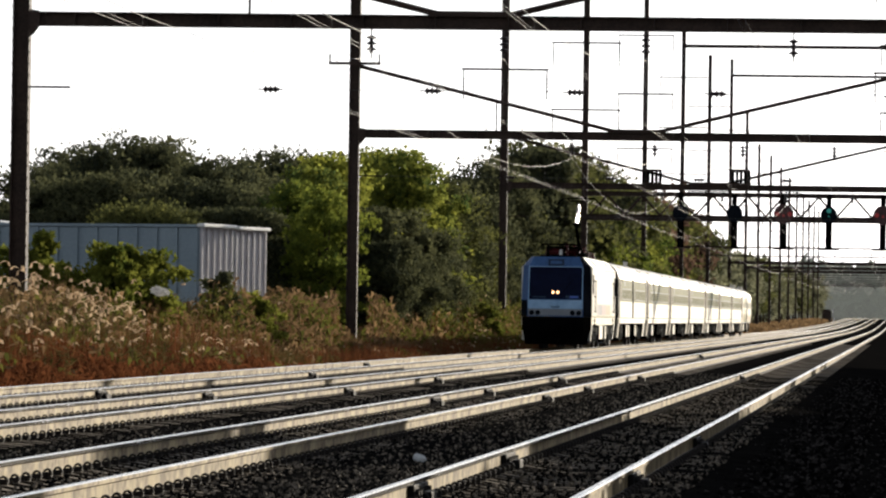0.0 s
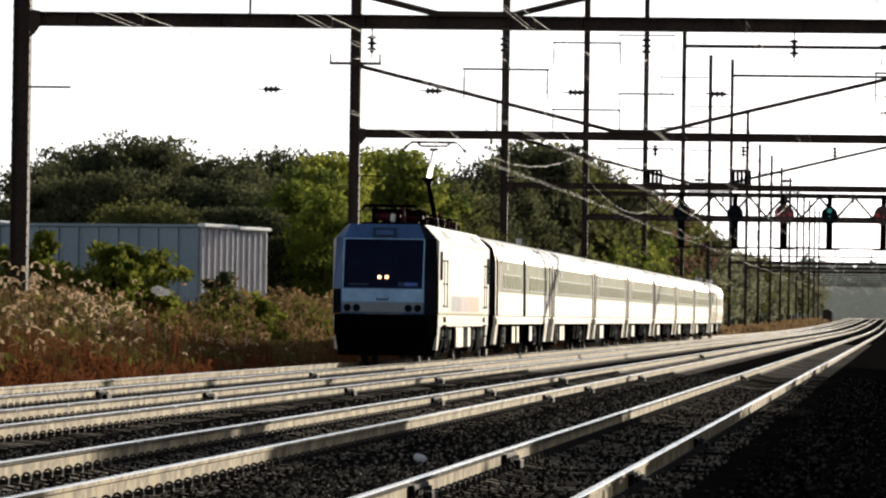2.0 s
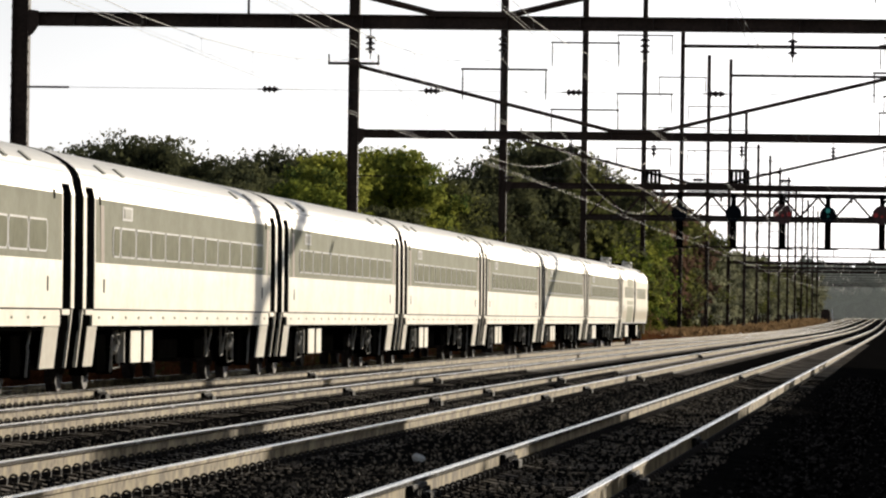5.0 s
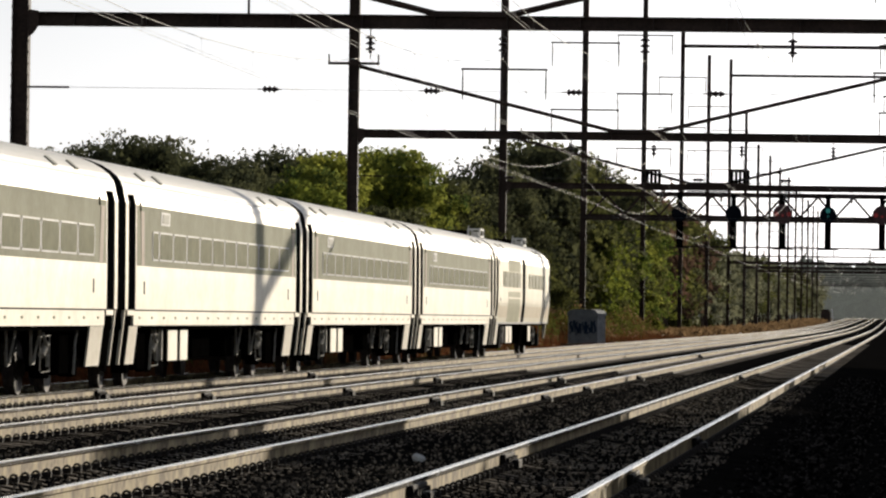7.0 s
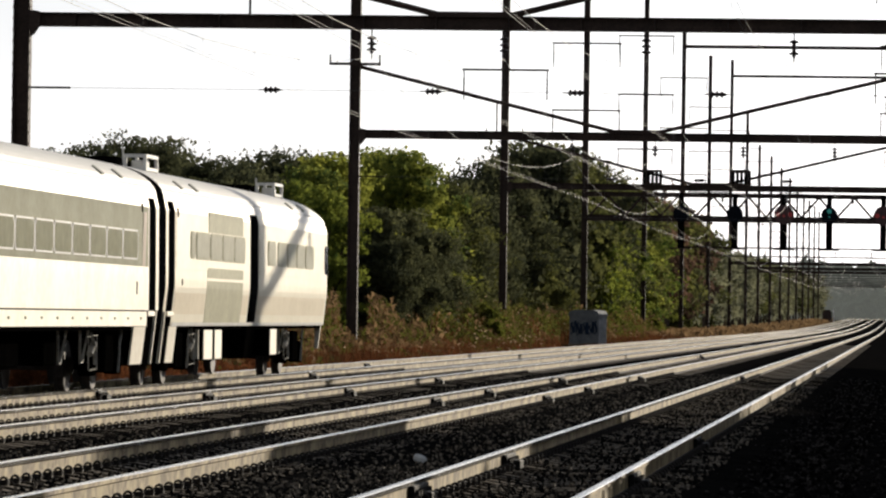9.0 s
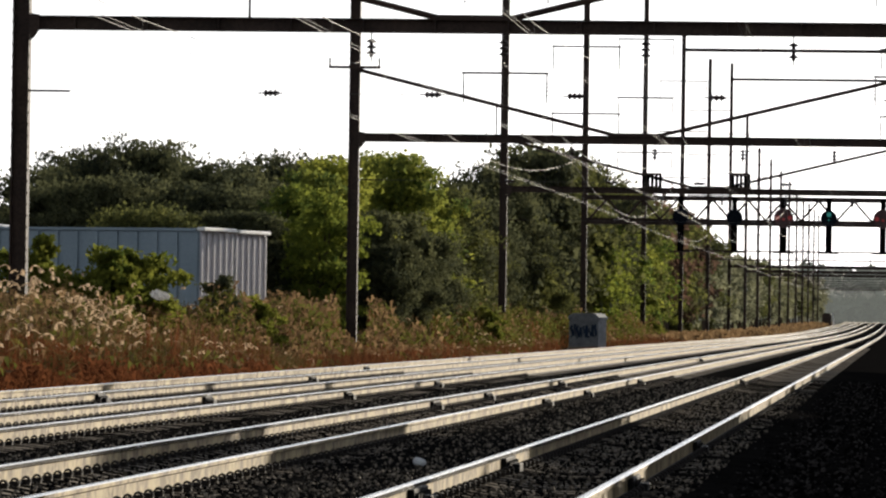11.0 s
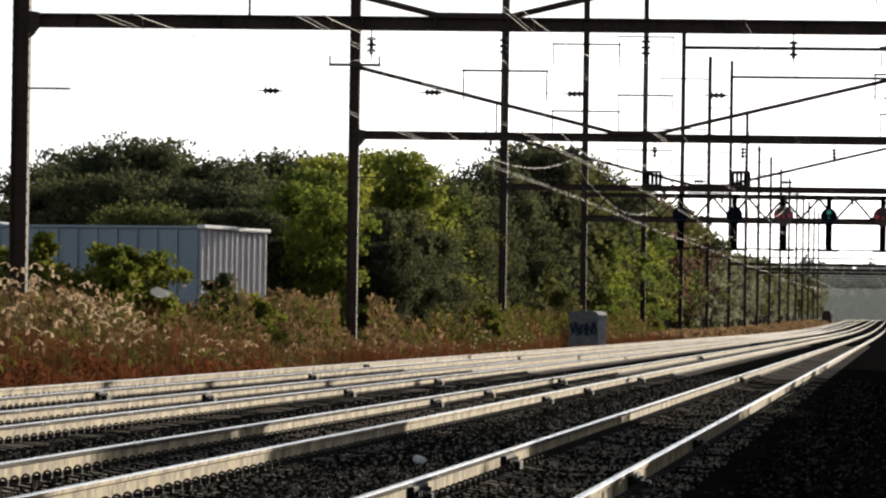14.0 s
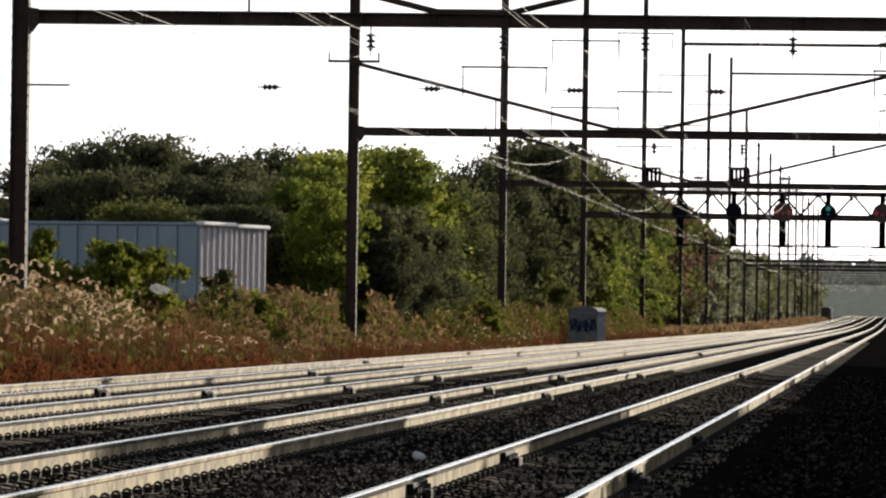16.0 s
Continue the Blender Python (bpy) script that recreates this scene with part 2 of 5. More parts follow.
# ---- mesh helpers ----
def part(name, bm, mat, parent, label="", smooth=False):
    me = bpy.data.meshes.new(name)
    if isinstance(bm, bmesh.types.BMesh):
        bmesh.ops.recalc_face_normals(bm, faces=bm.faces)
        bm.to_mesh(me)
        bm.free()
    else:
        me.from_pydata([tuple(v) for v in bm[0]], [], [tuple(f) for f in bm[1]])
    me.materials.append(mat)
    if smooth:
        for p in me.polygons:
            p.use_smooth = True
    ob = new(name, me)
    if parent:
        ob.parent = parent
    if label:
        ob["label"] = label
    return ob


def share(name, me, parent, loc):
    """One more part on mesh data that exists."""
    ob = new(name, me)
    ob.parent, ob.location = parent, loc
    return ob


def thing(name, at, label, category, group="", kind=""):
    ob = new(name)
    ob.empty_display_size = 0.2
    ob.matrix_basis = at if isinstance(at, Matrix) else pose(*at)
    return tagged(ob, label, category, group, kind)


def solid(name, bm, mat, label, category, group="", kind="", at=None, smooth=False):
    ob = part(name, bm, mat, None, "", smooth)
    if at is not None:
        ob.matrix_basis = at if isinstance(at, Matrix) else pose(*at)
    return tagged(ob, label, category, group, kind)


def bx(bm, x0, x1, y0, y1, z0, z1, bevel=0.0):
    vs = [bm.verts.new((x, y, z)) for x in (x0, x1) for y in (y0, y1) for z in (z0, z1)]
    fs = [bm.faces.new([vs[i] for i in q]) for q in ((0, 1, 3, 2), (4, 6, 7, 5), (0, 4, 5, 1), (2, 3, 7, 6), (0, 2, 6, 4), (1, 5, 7, 3))]
    if bevel:
        es = list({e for f in fs for e in f.edges})
        bmesh.ops.bevel(bm, geom=es, offset=bevel, segments=1, affect="EDGES")
    return bm


def box(*a, bevel=0.0):
    return bx(bmesh.new(), *a, bevel=bevel)


def rod(bm, p, q, r, n=6, r2=None):
    p, q = Vector(p), Vector(q)
    r2 = r if r2 is None else r2
    w = (q - p).normalized()
    u = w.orthogonal().normalized()
    v = w.cross(u)
    a, b = [], []
    for i in range(n):
        c = math.cos(2 * math.pi * i / n) * u + math.sin(2 * math.pi * i / n) * v
        a.append(bm.verts.new(p + c * r))
        b.append(bm.verts.new(q + c * r2))
    for i in range(n):
        bm.faces.new((a[i], a[(i + 1) % n], b[(i + 1) % n], b[i]))
    bm.faces.new(a[::-1])
    bm.faces.new(b)
    return bm


def tube(bm, pts, r, n=5):
    """One bent pipe through the points."""
    pts = [Vector(p) for p in pts]
    rows = []
    for i, p in enumerate(pts):
        w = (pts[min(i + 1, len(pts) - 1)] - pts[max(i - 1, 0)]).normalized()
        u = w.cross(Vector((0.31, 0.17, 0.93)) if abs(w.z) < 0.8 else Vector((0.9, 0.3, 0.1))).normalized()
        v = w.cross(u)
        rows.append([bm.verts.new(p + (math.cos(2 * math.pi * k / n) * u + math.sin(2 * math.pi * k / n) * v) * r) for k in range(n)])
    for a, b in zip(rows, rows[1:]):
        for k in range(n):
            bm.faces.new((a[k], a[(k + 1) % n], b[(k + 1) % n], b[k]))
    bm.faces.new(rows[0][::-1])
    bm.faces.new(rows[-1])
    return bm


def prism(bm, profile, y0, y1):
    """A closed (x, z) profile pushed along y."""
    a = [bm.verts.new((x, y0, z)) for x, z in profile]
    b = [bm.verts.new((x, y1, z)) for x, z in profile]
    n = len(profile)
    for i in range(n):
        bm.faces.new((a[i], a[(i + 1) % n], b[(i + 1) % n], b[i]))
    bm.faces.new(a[::-1])
    bm.faces.new(b)
    return bm


def repeated(verts, faces, offsets):
    """Vertices and faces of one small piece, repeated at many offsets."""
    v, n = np.array(verts, float), len(verts)
    allv = (v[None] + np.array(offsets, float)[:, None]).reshape(-1, 3)
    allf = [tuple(i + k * n for i in f) for k in range(len(offsets)) for f in faces]
    return allv, allf


def pieces(bm):
    bm.verts.index_update()
    r = [tuple(v.co) for v in bm.verts], [tuple(v.index for v in f.verts) for f in bm.faces]
    bm.free()
    return r


def grade(y):
    """Height of the line, which climbs gently far away."""
    e, far = min(max(y - 500, 0), 430), min(max(y - 930, 0), 500)
    return 3.2e-6 * e * e + 0.00275 * far + 1.24e-6 * far * far


# ---- ground and tracks ----
TRACKS = (-3.138, -6.955, -10.907, -14.279)
GAUGE = 0.752


def build_ground():
    xs = sorted({-3500, -1500, -700, -350, -200, *range(-120, -20, 6), *range(-20, 5, 1), *range(5, 60, 6), 100, 250, 700, 1500, 3500})
    ys = [-600, -400, -200, -100, 0, *range(20, 260, 6), *range(260, 560, 25), *range(560, 1800, 60), 2000, 2600, 3400, 4600]
    verts, faces = [], []
    for y in ys:
        for x in xs:
            z = grade(y) - 0.62
            if x < -18:
                z += 0.12 * noise.noise((x * 0.13, y * 0.09, 0)) + min(0.5, (-18 - x) * 0.012)
            if x > 1:
                z += 0.08 * noise.noise((x * 0.3, y * 0.2, 3))
            verts.append((x, y, z))
    w = len(xs)
    for j in range(len(ys) - 1):
        for i in range(w - 1):
            faces.append((j * w + i, j * w + i + 1, (j + 1) * w + i + 1, (j + 1) * w + i))
    solid("ground", (verts, faces), M_GROUND, "bare brown earth beside the railway", "ground", kind="structure", smooth=True)


def build_ballast():
    prof = [(-17.9, -0.7), (-16.6, -0.215)]
    for c in reversed(TRACKS):
        prof += [(c - 1.35, -0.205), (c - 0.62, -0.2), (c - 0.22, -0.268), (c + 0.22, -0.268), (c + 0.62, -0.2), (c + 1.35, -0.205), (c + 1.9, -0.25)]
    prof += [(-0.4, -0.33), (0.9, -0.45), (2.0, -0.7)]
    ys = [-420, -100, 0, *np.arange(24, 130, 1.0), *range(130, 500, 20), *range(520, 1700, 40)]
    verts, faces, w = [], [], len(prof)
    for y in ys:
        for x, z in prof:
            dz = 0.008 * noise.noise((x * 1.7, float(y) * 1.1, 0)) if 20 < y < 131 and z > -0.6 else 0
            verts.append((x, float(y), z + dz + grade(y)))
    for j in range(len(ys) - 1):
        for i in range(w - 1):
            faces.append((j * w + i, j * w + i + 1, (j + 1) * w + i + 1, (j + 1) * w + i))
    solid("ballast", (verts, faces), M_BALLAST, "crushed stone track bed, near-black for shade among the stones", "track bed", kind="structure")


RAIL_PROFILE = [(-0.075, -0.185), (0.075, -0.185), (0.075, -0.172), (0.012, -0.155), (0.012, -0.05), (0.036, -0.038), (0.036, -0.006),
                (0.03, 0.0), (-0.03, 0.0), (-0.036, -0.006), (-0.036, -0.038), (-0.012, -0.05), (-0.012, -0.155), (-0.075, -0.172)]


def build_rail(x, worn=False):
    ys = [-400, -100, 0, *range(20, 520, 20), *range(520, 1680, 30)]
    n = len(RAIL_PROFILE)
    verts = [(px, y, pz + grade(y)) for y in ys for px, pz in RAIL_PROFILE]
    faces = [(j * n + i, j * n + (i + 1) % n, (j + 1) * n + (i + 1) % n, (j + 1) * n + i) for j in range(len(ys) - 1) for i in range(n)]
    rail = solid("rail", (verts, faces), M_RAIL, "steel rail with dusty tan web and polished head", "rail", "rails of the four tracks", at=(x, 0, 0))
    rail.data.materials.append(M_RAILTOP)
    rail.data.materials.append(M_CLIP)
    for p in rail.data.polygons:
        if p.index % n in ((5, 6, 7, 8) if worn else (6, 7, 8)):
            p.material_index = 1
        if p.index % n in (1, 2, 12, 13):
            p.material_index = 2
    return rail


TIE_STEP = 0.556


def clip_piece():
    """A looped spring clip on a small base plate, on the side of a rail."""
    bm = bmesh.new()
    pts = [Vector((0.108 + 0.036 * math.cos(a), 0.02 * math.sin(a / 2), -0.152 + 0.036 * math.sin(a))) for a in np.linspace(-0.6, math.pi + 0.6, 7)]
    tube(bm, pts, 0.012, 4)
    return bx(bm, 0.078, 0.142, 0.03, 0.09, -0.187, -0.14)


def build_tracks():
    rails = [build_rail(c + s * GAUGE, (k, s) in ((0, -1), (1, -1), (2, 1), (2, -1), (3, 1))) for k, c in enumerate(TRACKS) for s in (1, -1)]
    rails[0].location.z = -0.02       # the outer rail has settled a little
    return rails


build_ground()
build_ballast()
RAILS = build_tracks()


# ---- overhead line ----
POLE_YS = [51.0, 129.9, 210.2, 290.2, 364.8, 449.7, 527.2, 599.9, 675.9, 746.0, 811.3] + [811.3 + 74 * k for k in range(1, 9)]
POLE_X, POLE_R = -23.1, 0.8
BEAM_Z = 8.96
HANG = (-2.85, -6.68, -10.38, -13.86)     # where the messengers hang


def column(parent, x, top, base):
    """A riveted H-section pole with a foot plate and small rivet heads along its flanges."""
    bm = bmesh.new()
    w = 0.22
    bx(bm, x - w, x - w + 0.035, -0.2, 0.2, base, top)
    bx(bm, x + w - 0.035, x + w, -0.2, 0.2, base, top)
    bx(bm, x - w + 0.035, x + w - 0.035, -0.02, 0.02, base, top)
    z = base + 0.4
    while z < min(top, 14):
        for s in (-1, 1):
            bx(bm, x + s * w - 0.02, x + s * w + 0.02, -0.17, -0.12, z, z + 0.05)
        z += 0.3
    pole = part("pole", bm, M_STEEL, parent)
    foot = bx(bmesh.new(), x - 0.5, x + 0.5, -0.5, 0.5, base - 0.3, base + 0.12, 0.04)
    part("foot", foot, M_TIE, pole, "stained concrete foot")
    return pole


def i_beam(bm, x0, x1, z, h, d=0.22):
    bx(bm, x0, x1, -d, d, z + h / 2 - 0.03, z + h / 2)
    bx(bm, x0, x1, -d, d, z - h / 2, z - h / 2 + 0.03)
    bx(bm, x0, x1, -0.03, 0.03, z - h / 2 + 0.03, z + h / 2 - 0.03)
    # stiffeners
    x = x0 + 1.2
    while x < x1 - 0.5:
        bx(bm, x - 0.015, x + 0.015, -d + 0.02, -0.03, z - h / 2 + 0.03, z + h / 2 - 0.03)
        x += 1.9


def disc_string(parent, p, q, discs=3, r=0.13, core=0.018):
    """A string of insulator discs on a rod between two points."""
    p, q = Vector(p), Vector(q)
    bm = bmesh.new()
    rod(bm, p, q, core, 5)
    for i in range(discs):
        c = p.lerp(q, 0.3 + 0.4 * i / max(discs - 1, 1))
        w = (q - p).normalized()
        rod(bm, c - w * 0.05, c, r * 0.35, 8, r)
        rod(bm, c, c + w * 0.03, r, 8, r * 0.8)
        rod(bm, c + w * 0.03, c + w * 0.1, 0.05, 6)
    return part("insulator", bm, M_INSUL, parent)


def crossarm(parent, x, z, half=2.53, drop=1.75):
    bm = bmesh.new()
    bx(bm, x - half, x + half, -0.07, 0.07, z - 0.06, z + 0.06)
    arm = part("crossarm", bm, M_STEEL, parent)
    for s in (-1, 1):
        disc_string(arm, (x + s * (half - 0.1), 0, z - 0.06), (x + s * (half - 0.1), 0, z - drop), 4, 0.075, 0.04)
    return arm


def ties(parent, top):
    mid = (POLE_X + POLE_R) / 2
    for x in (POLE_X, POLE_R):
        s = 1 if x < mid else -1
        bm = bmesh.new()
        rod(bm, (x + s * 0.2, 0, top), (mid - s * 0.9, 0, BEAM_Z + 0.2), 0.085, 6)
        part("tie_rod", bm, M_STEEL, parent)
    bm = bmesh.new()
    bx(bm, mid - 1.1, mid + 1.1, -0.1, 0.1, BEAM_Z + 0.17, BEAM_Z + 0.3, 0.02)
    part("tie_plate", bm, M_STEEL, parent)
    bm = bmesh.new()
    q = (POLE_X + mid) / 2
    rod(bm, (q + 0.05, 0, BEAM_Z + 0.15), (q + 0.05, 0, BEAM_Z + (top - BEAM_Z) * 0.5), 0.035, 5)
    part("hanger", bm, M_STEEL, parent)


def structure(i, heavy=True, arms=(16.7, 22.0, 27.5), top=33.0, tie_top=11.8):
    y = POLE_YS[i + 1]
    st = thing("catenary_structure", (0, y, grade(y)), "dark riveted steel overhead-line structure spanning four tracks", "catenary structure", "overhead-line structures")
    for x in (POLE_X, POLE_R):
        pole = column(st, x, top, -0.75)
        for z in arms:
            crossarm(pole, x, z)
    if heavy:
        bm = bmesh.new()
        i_beam(bm, POLE_X + 0.22, POLE_R - 0.22, BEAM_Z, 0.36)
        beam = part("beam", bm, M_STEEL, st)
        for x, s in ((POLE_X, 1), (POLE_R, -1)):
            g = bmesh.new()
            bm_pts = [(x + s * 0.23, BEAM_Z + 0.24), (x + s * 0.5, BEAM_Z + 0.2), (x + s * 0.5, BEAM_Z - 0.2), (x + s * 0.36, BEAM_Z - 0.4), (x + s * 0.23, BEAM_Z - 0.5)]
            prism(g, bm_pts, -0.24, -0.225)
            part("gusset", g, M_STEEL, beam)
        ties(st, tie_top)
        for c in HANG:
            disc_string(st, (c, 0, BEAM_Z - 0.18), (c, 0, 8.02), 3, 0.14)
        # steady span at wire height, with insulators between the tracks
        bm = bmesh.new()
        rod(bm, (POLE_X + 0.2, 0, 7.17), (POLE_R - 0.2, 0, 7.17), 0.008, 4)
        span = part("steady_span", bm, M_WIRE, st)
        for x in (-16.5, -12.25, -8.52, -4.83):
            disc_string(span, (x - 0.32, 0, 7.17), (x + 0.32, 0, 7.17), 3, 0.1)
        bm = bmesh.new()
        rod(bm, (POLE_X + 0.22, 0, 7.17), (POLE_X + 1.3, 0, 7.17), 0.03, 5)
        part("bracket", bm, M_STEEL, span)
        # short double arm above the beam
        bm = bmesh.new()
        bx(bm, POLE_X - 1.1, POLE_X + 1.1, -0.24, -0.2, tie_top + 0.05, tie_top + 0.17)
        for s in (-1, 1):
            rod(bm, (POLE_X + s * 1.05, -0.22, tie_top + 0.1), (POLE_X + s * 1.05, -0.22, tie_top + 0.5), 0.04, 5)
        part("short_arm", bm, M_STEEL, st)
    return st


def build_line():
    for i in range(-1, 18):
        if i == 3:
            continue
        st = structure(i, heavy=i in (-1, 0, 1, 2), top={5: 31.8, 7: 36.4, 8: 32.2, 9: 29.5}.get(i, 33.0 if i < 9 else 30.0), arms=(15.7 if i == 2 else 16.6, 21.5, 26.8) if i not in (0, 1) else (22.0, 27.5))
        if i >= 5:
            bm = bmesh.new()
            h = 0.45 if i in (7, 8, 9) else 0.16
            i_beam(bm, POLE_X + 0.22, POLE_R - 0.22, BEAM_Z, h)
            part("beam", bm, M_STEEL, st)
            for c in TRACKS:
                disc_string(st, (c, 0, BEAM_Z - h / 2), (c, 0, 8.02), 3, 0.14)
        if i in (5, 7):
            bm = bmesh.new()
            i_beam(bm, POLE_X + 0.22, POLE_R - 0.22, 30.1 if i == 5 else 34.2, 0.35)
            part("upper_beam", bm, M_STEEL, st)


def wire_height(y):
    """1 in the middle of a span, 0 at its ends."""
    for a, b in zip(POLE_YS, POLE_YS[1:]):
        if a <= y <= b:
            f = (y - a) / (b - a)
            return 4 * f * (1 - f)
    return 0.0


CONTACT_Z, SAG = 6.43, 1.32


def build_wires():
    for c in HANG:
        w = thing("overhead_wire", (c, 0, 0), "worn copper contact wire hung from a sagging messenger", "overhead wire", "overhead wires of the four tracks")
        ys = [a + (b - a) * k / 10 for a, b in zip(POLE_YS[:-3], POLE_YS[1:-2]) for k in range(10)]
        part("contact_wire", tube(bmesh.new(), [(0.15 * (-1) ** k, y, CONTACT_Z + grade(y)) for k, y in enumerate(POLE_YS[:-3])], 0.0048, 4), M_WIRE, w)
        part("auxiliary_wire", tube(bmesh.new(), [(0.15 * (-1) ** k, y, CONTACT_Z + 0.07 + grade(y)) for k, y in enumerate(POLE_YS[:-3])], 0.0035, 4), M_WIRE, w)
        part("messenger_wire", tube(bmesh.new(), [(0, y, 8.02 - SAG * wire_height(y) + grade(y)) for y in ys], 0.0068, 4), M_WIRE, w)
        bm = bmesh.new()
        for y in ys[1:62]:
            rod(bm, (0, y, CONTACT_Z), (0, y, 8.02 - SAG * wire_height(y)), 0.0025, 3)
            rod(bm, (0, y - 0.05, 8.0 - SAG * wire_height(y)), (0, y + 0.05, 8.0 - SAG * wire_height(y)), 0.012, 4)
        tagged(part("dropper_set", bm, M_WIRE, w), kind="stuff")


def signal_head(parent, x, z, lens):
    s = part("signal_head", rod(bmesh.new(), (x, -0.35, z), (x, -0.28, z), 0.72 if lens is M_SIGRED else 0.6, 20), M_SIGBACK if lens is M_SIGRED else M_BLACK, parent)
    part("hood", rod(bmesh.new(), (x, -0.28, z), (x, 0.2, z), 0.42, 12, 0.3), M_DARK, s)
    lens_bm = bmesh.new()
    if lens is not None:
        spots = ((-0.45, 0.0, 0.17), (0.45, 0.0, 0.17), (0.0, -0.1, 0.1)) if lens is M_SIGRED else ((0.0, 0.28, 0.17), (0.0, -0.12, 0.06))
        for dx, dz, rl in spots:
            rod(lens_bm, (x + dx, -0.42, z + dz), (x + dx, -0.36, z + dz), rl, 12)
        part("lens", lens_bm, lens, s)
    stem = bmesh.new()
    bx(stem, x - 0.24, x + 0.24, -0.3, 0.1, z - 2.5, z - 0.45, 0.03)
    bx(stem, x - 0.18, x + 0.18, -0.25, 0.05, z + 0.4, z + 1.5, 0.03)
    part("stem", stem, M_DARK, s)
    plat = bmesh.new()
    bx(plat, x - 0.75, x + 0.75, -0.6, 0.3, z - 2.58, z - 2.5)
    part("platform", plat, M_STEEL, s)
    return s


def build_signal_bridge():
    y = POLE_YS[4]
    st = thing("signal_bridge", (0, y, 0), "dark steel truss bridge carrying round railway signals over four tracks", "signal bridge")
    for x in (POLE_X, POLE_R):
        pole = column(st, x, 33.0, -0.75)
        for z in (16.5, 21.4, 26.8):
            crossarm(pole, x, z)
    for z in (8.67, 10.4):
        bm = bmesh.new()
        i_beam(bm, POLE_X + 0.22, POLE_R - 0.22, z, 0.34 if z > 10 else 0.45)
        part("chord", bm, M_STEEL, st)
    n = 18
    for k in range(n):
        x0 = POLE_X + 0.4 + (POLE_R - POLE_X - 0.8) * k / n
        x1 = POLE_X + 0.4 + (POLE_R - POLE_X - 0.8) * (k + 1) / n
        za, zb = (8.85, 10.3) if k % 2 == 0 else (10.3, 8.85)
        part("brace", rod(bmesh.new(), (x0, 0, za), (x1, 0, zb), 0.09, 5), M_STEEL, st)
    for x, lens in ((-16.04, None), (-12.13, None), (-8.56, M_SIGRED), (-5.27, M_SIGGREEN), (-1.35, M_SIGRED)):
        signal_head(st, x, 9.05, lens)
    # slotted cages on the beam in front
    y2 = POLE_YS[3]
    for x in (-14.45, -9.3):
        cage = thing("cable_cage", (x, y2, BEAM_Z + 0.18), "dark slotted steel equipment cage on a beam", "equipment cage", "cages on the beam")
        bm = bmesh.new()
        bx(bm, -0.55, 0.55, -0.2, 0.2, 0, 0.08)
        bx(bm, -0.55, 0.55, -0.2, 0.2, 0.72, 0.85)
        part("frame", bm, M_STEEL, cage)
        for k in range(5):
            part("bar", box(-0.55 + k * 0.235, -0.39 + k * 0.235, -0.18, 0.18, 0.08, 0.72), M_DARK, cage)


build_line()
build_wires()
build_signal_bridge()


# ---- train ----
CAR = 25.4


def bogie(parent, y, wheelbase=2.6, r=0.42, white=False):
    b = bmesh.new()
    for s in (-1, 1):
        bx(b, s * 1.12 - 0.09, s * 1.12 + 0.09, y - wheelbase / 2 - 0.5, y + wheelbase / 2 + 0.5, 0.42, 0.66, 0.04)
        bx(b, s * 1.16 - 0.14, s * 1.16 + 0.14, y - 0.45, y + 0.45, 0.3, 0.95, 0.03)
        for k in (-1, 1):
            bx(b, s * 1.14 - 0.13, s * 1.14 + 0.13, y + k * wheelbase / 2 - 0.18, y + k * wheelbase / 2 + 0.18, 0.26, 0.72, 0.03)
    bx(b, -1.1, 1.1, y - 0.35, y + 0.35, 0.35, 0.75)
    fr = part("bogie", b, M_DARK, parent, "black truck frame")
    for k in (-1, 1):
        w = bmesh.new()
        yy = y + k * wheelbase / 2
        for s in (-1, 1):
            rod(w, (s * 0.70, yy, r), (s * 0.82, yy, r), r, 20)
            rod(w, (s * 0.66, yy, r), (s * 0.70, yy, r), r + 0.03, 20)
            rod(w, (s * 0.82, yy, r), (s * 0.9, yy, r), 0.14, 10)
        rod(w, (-0.7, yy, r), (0.7, yy, r), 0.08, 8)
        part("wheelset", w, M_WHEEL, fr, "worn steel wheels on an axle")
    # spring struts catching the light
    for s in (-1, 1):
        for k in (0.75,):
            part("strut", tube(bmesh.new(), [(s * 1.33, y + k, 0.3), (s * 1.33, y + k + 0.12, 0.62), (s * 1.33, y + k + 0.1, 0.75), (s * 1.33, y + k + 0.3, 1.0)], 0.024, 6), M_STRUT, fr)


def slab(s, x0, x1, y0, y1, z0, z1, r):
    """A thin plate on a side wall with cut corners."""
    bm = bmesh.new()
    q = [(y0 + r, z0), (y1 - r, z0), (y1, z0 + r), (y1, z1 - r), (y1 - r, z1), (y0 + r, z1), (y0, z1 - r), (y0, z0 + r)]
    a = [bm.verts.new((s * x0, y, z)) for y, z in q]
    b = [bm.verts.new((s * x1, y, z)) for y, z in q]
    for i in range(8):
        bm.faces.new((a[i], a[(i + 1) % 8], b[(i + 1) % 8], b[i]))
    bm.faces.new(a)
    bm.faces.new(b)
    return bm


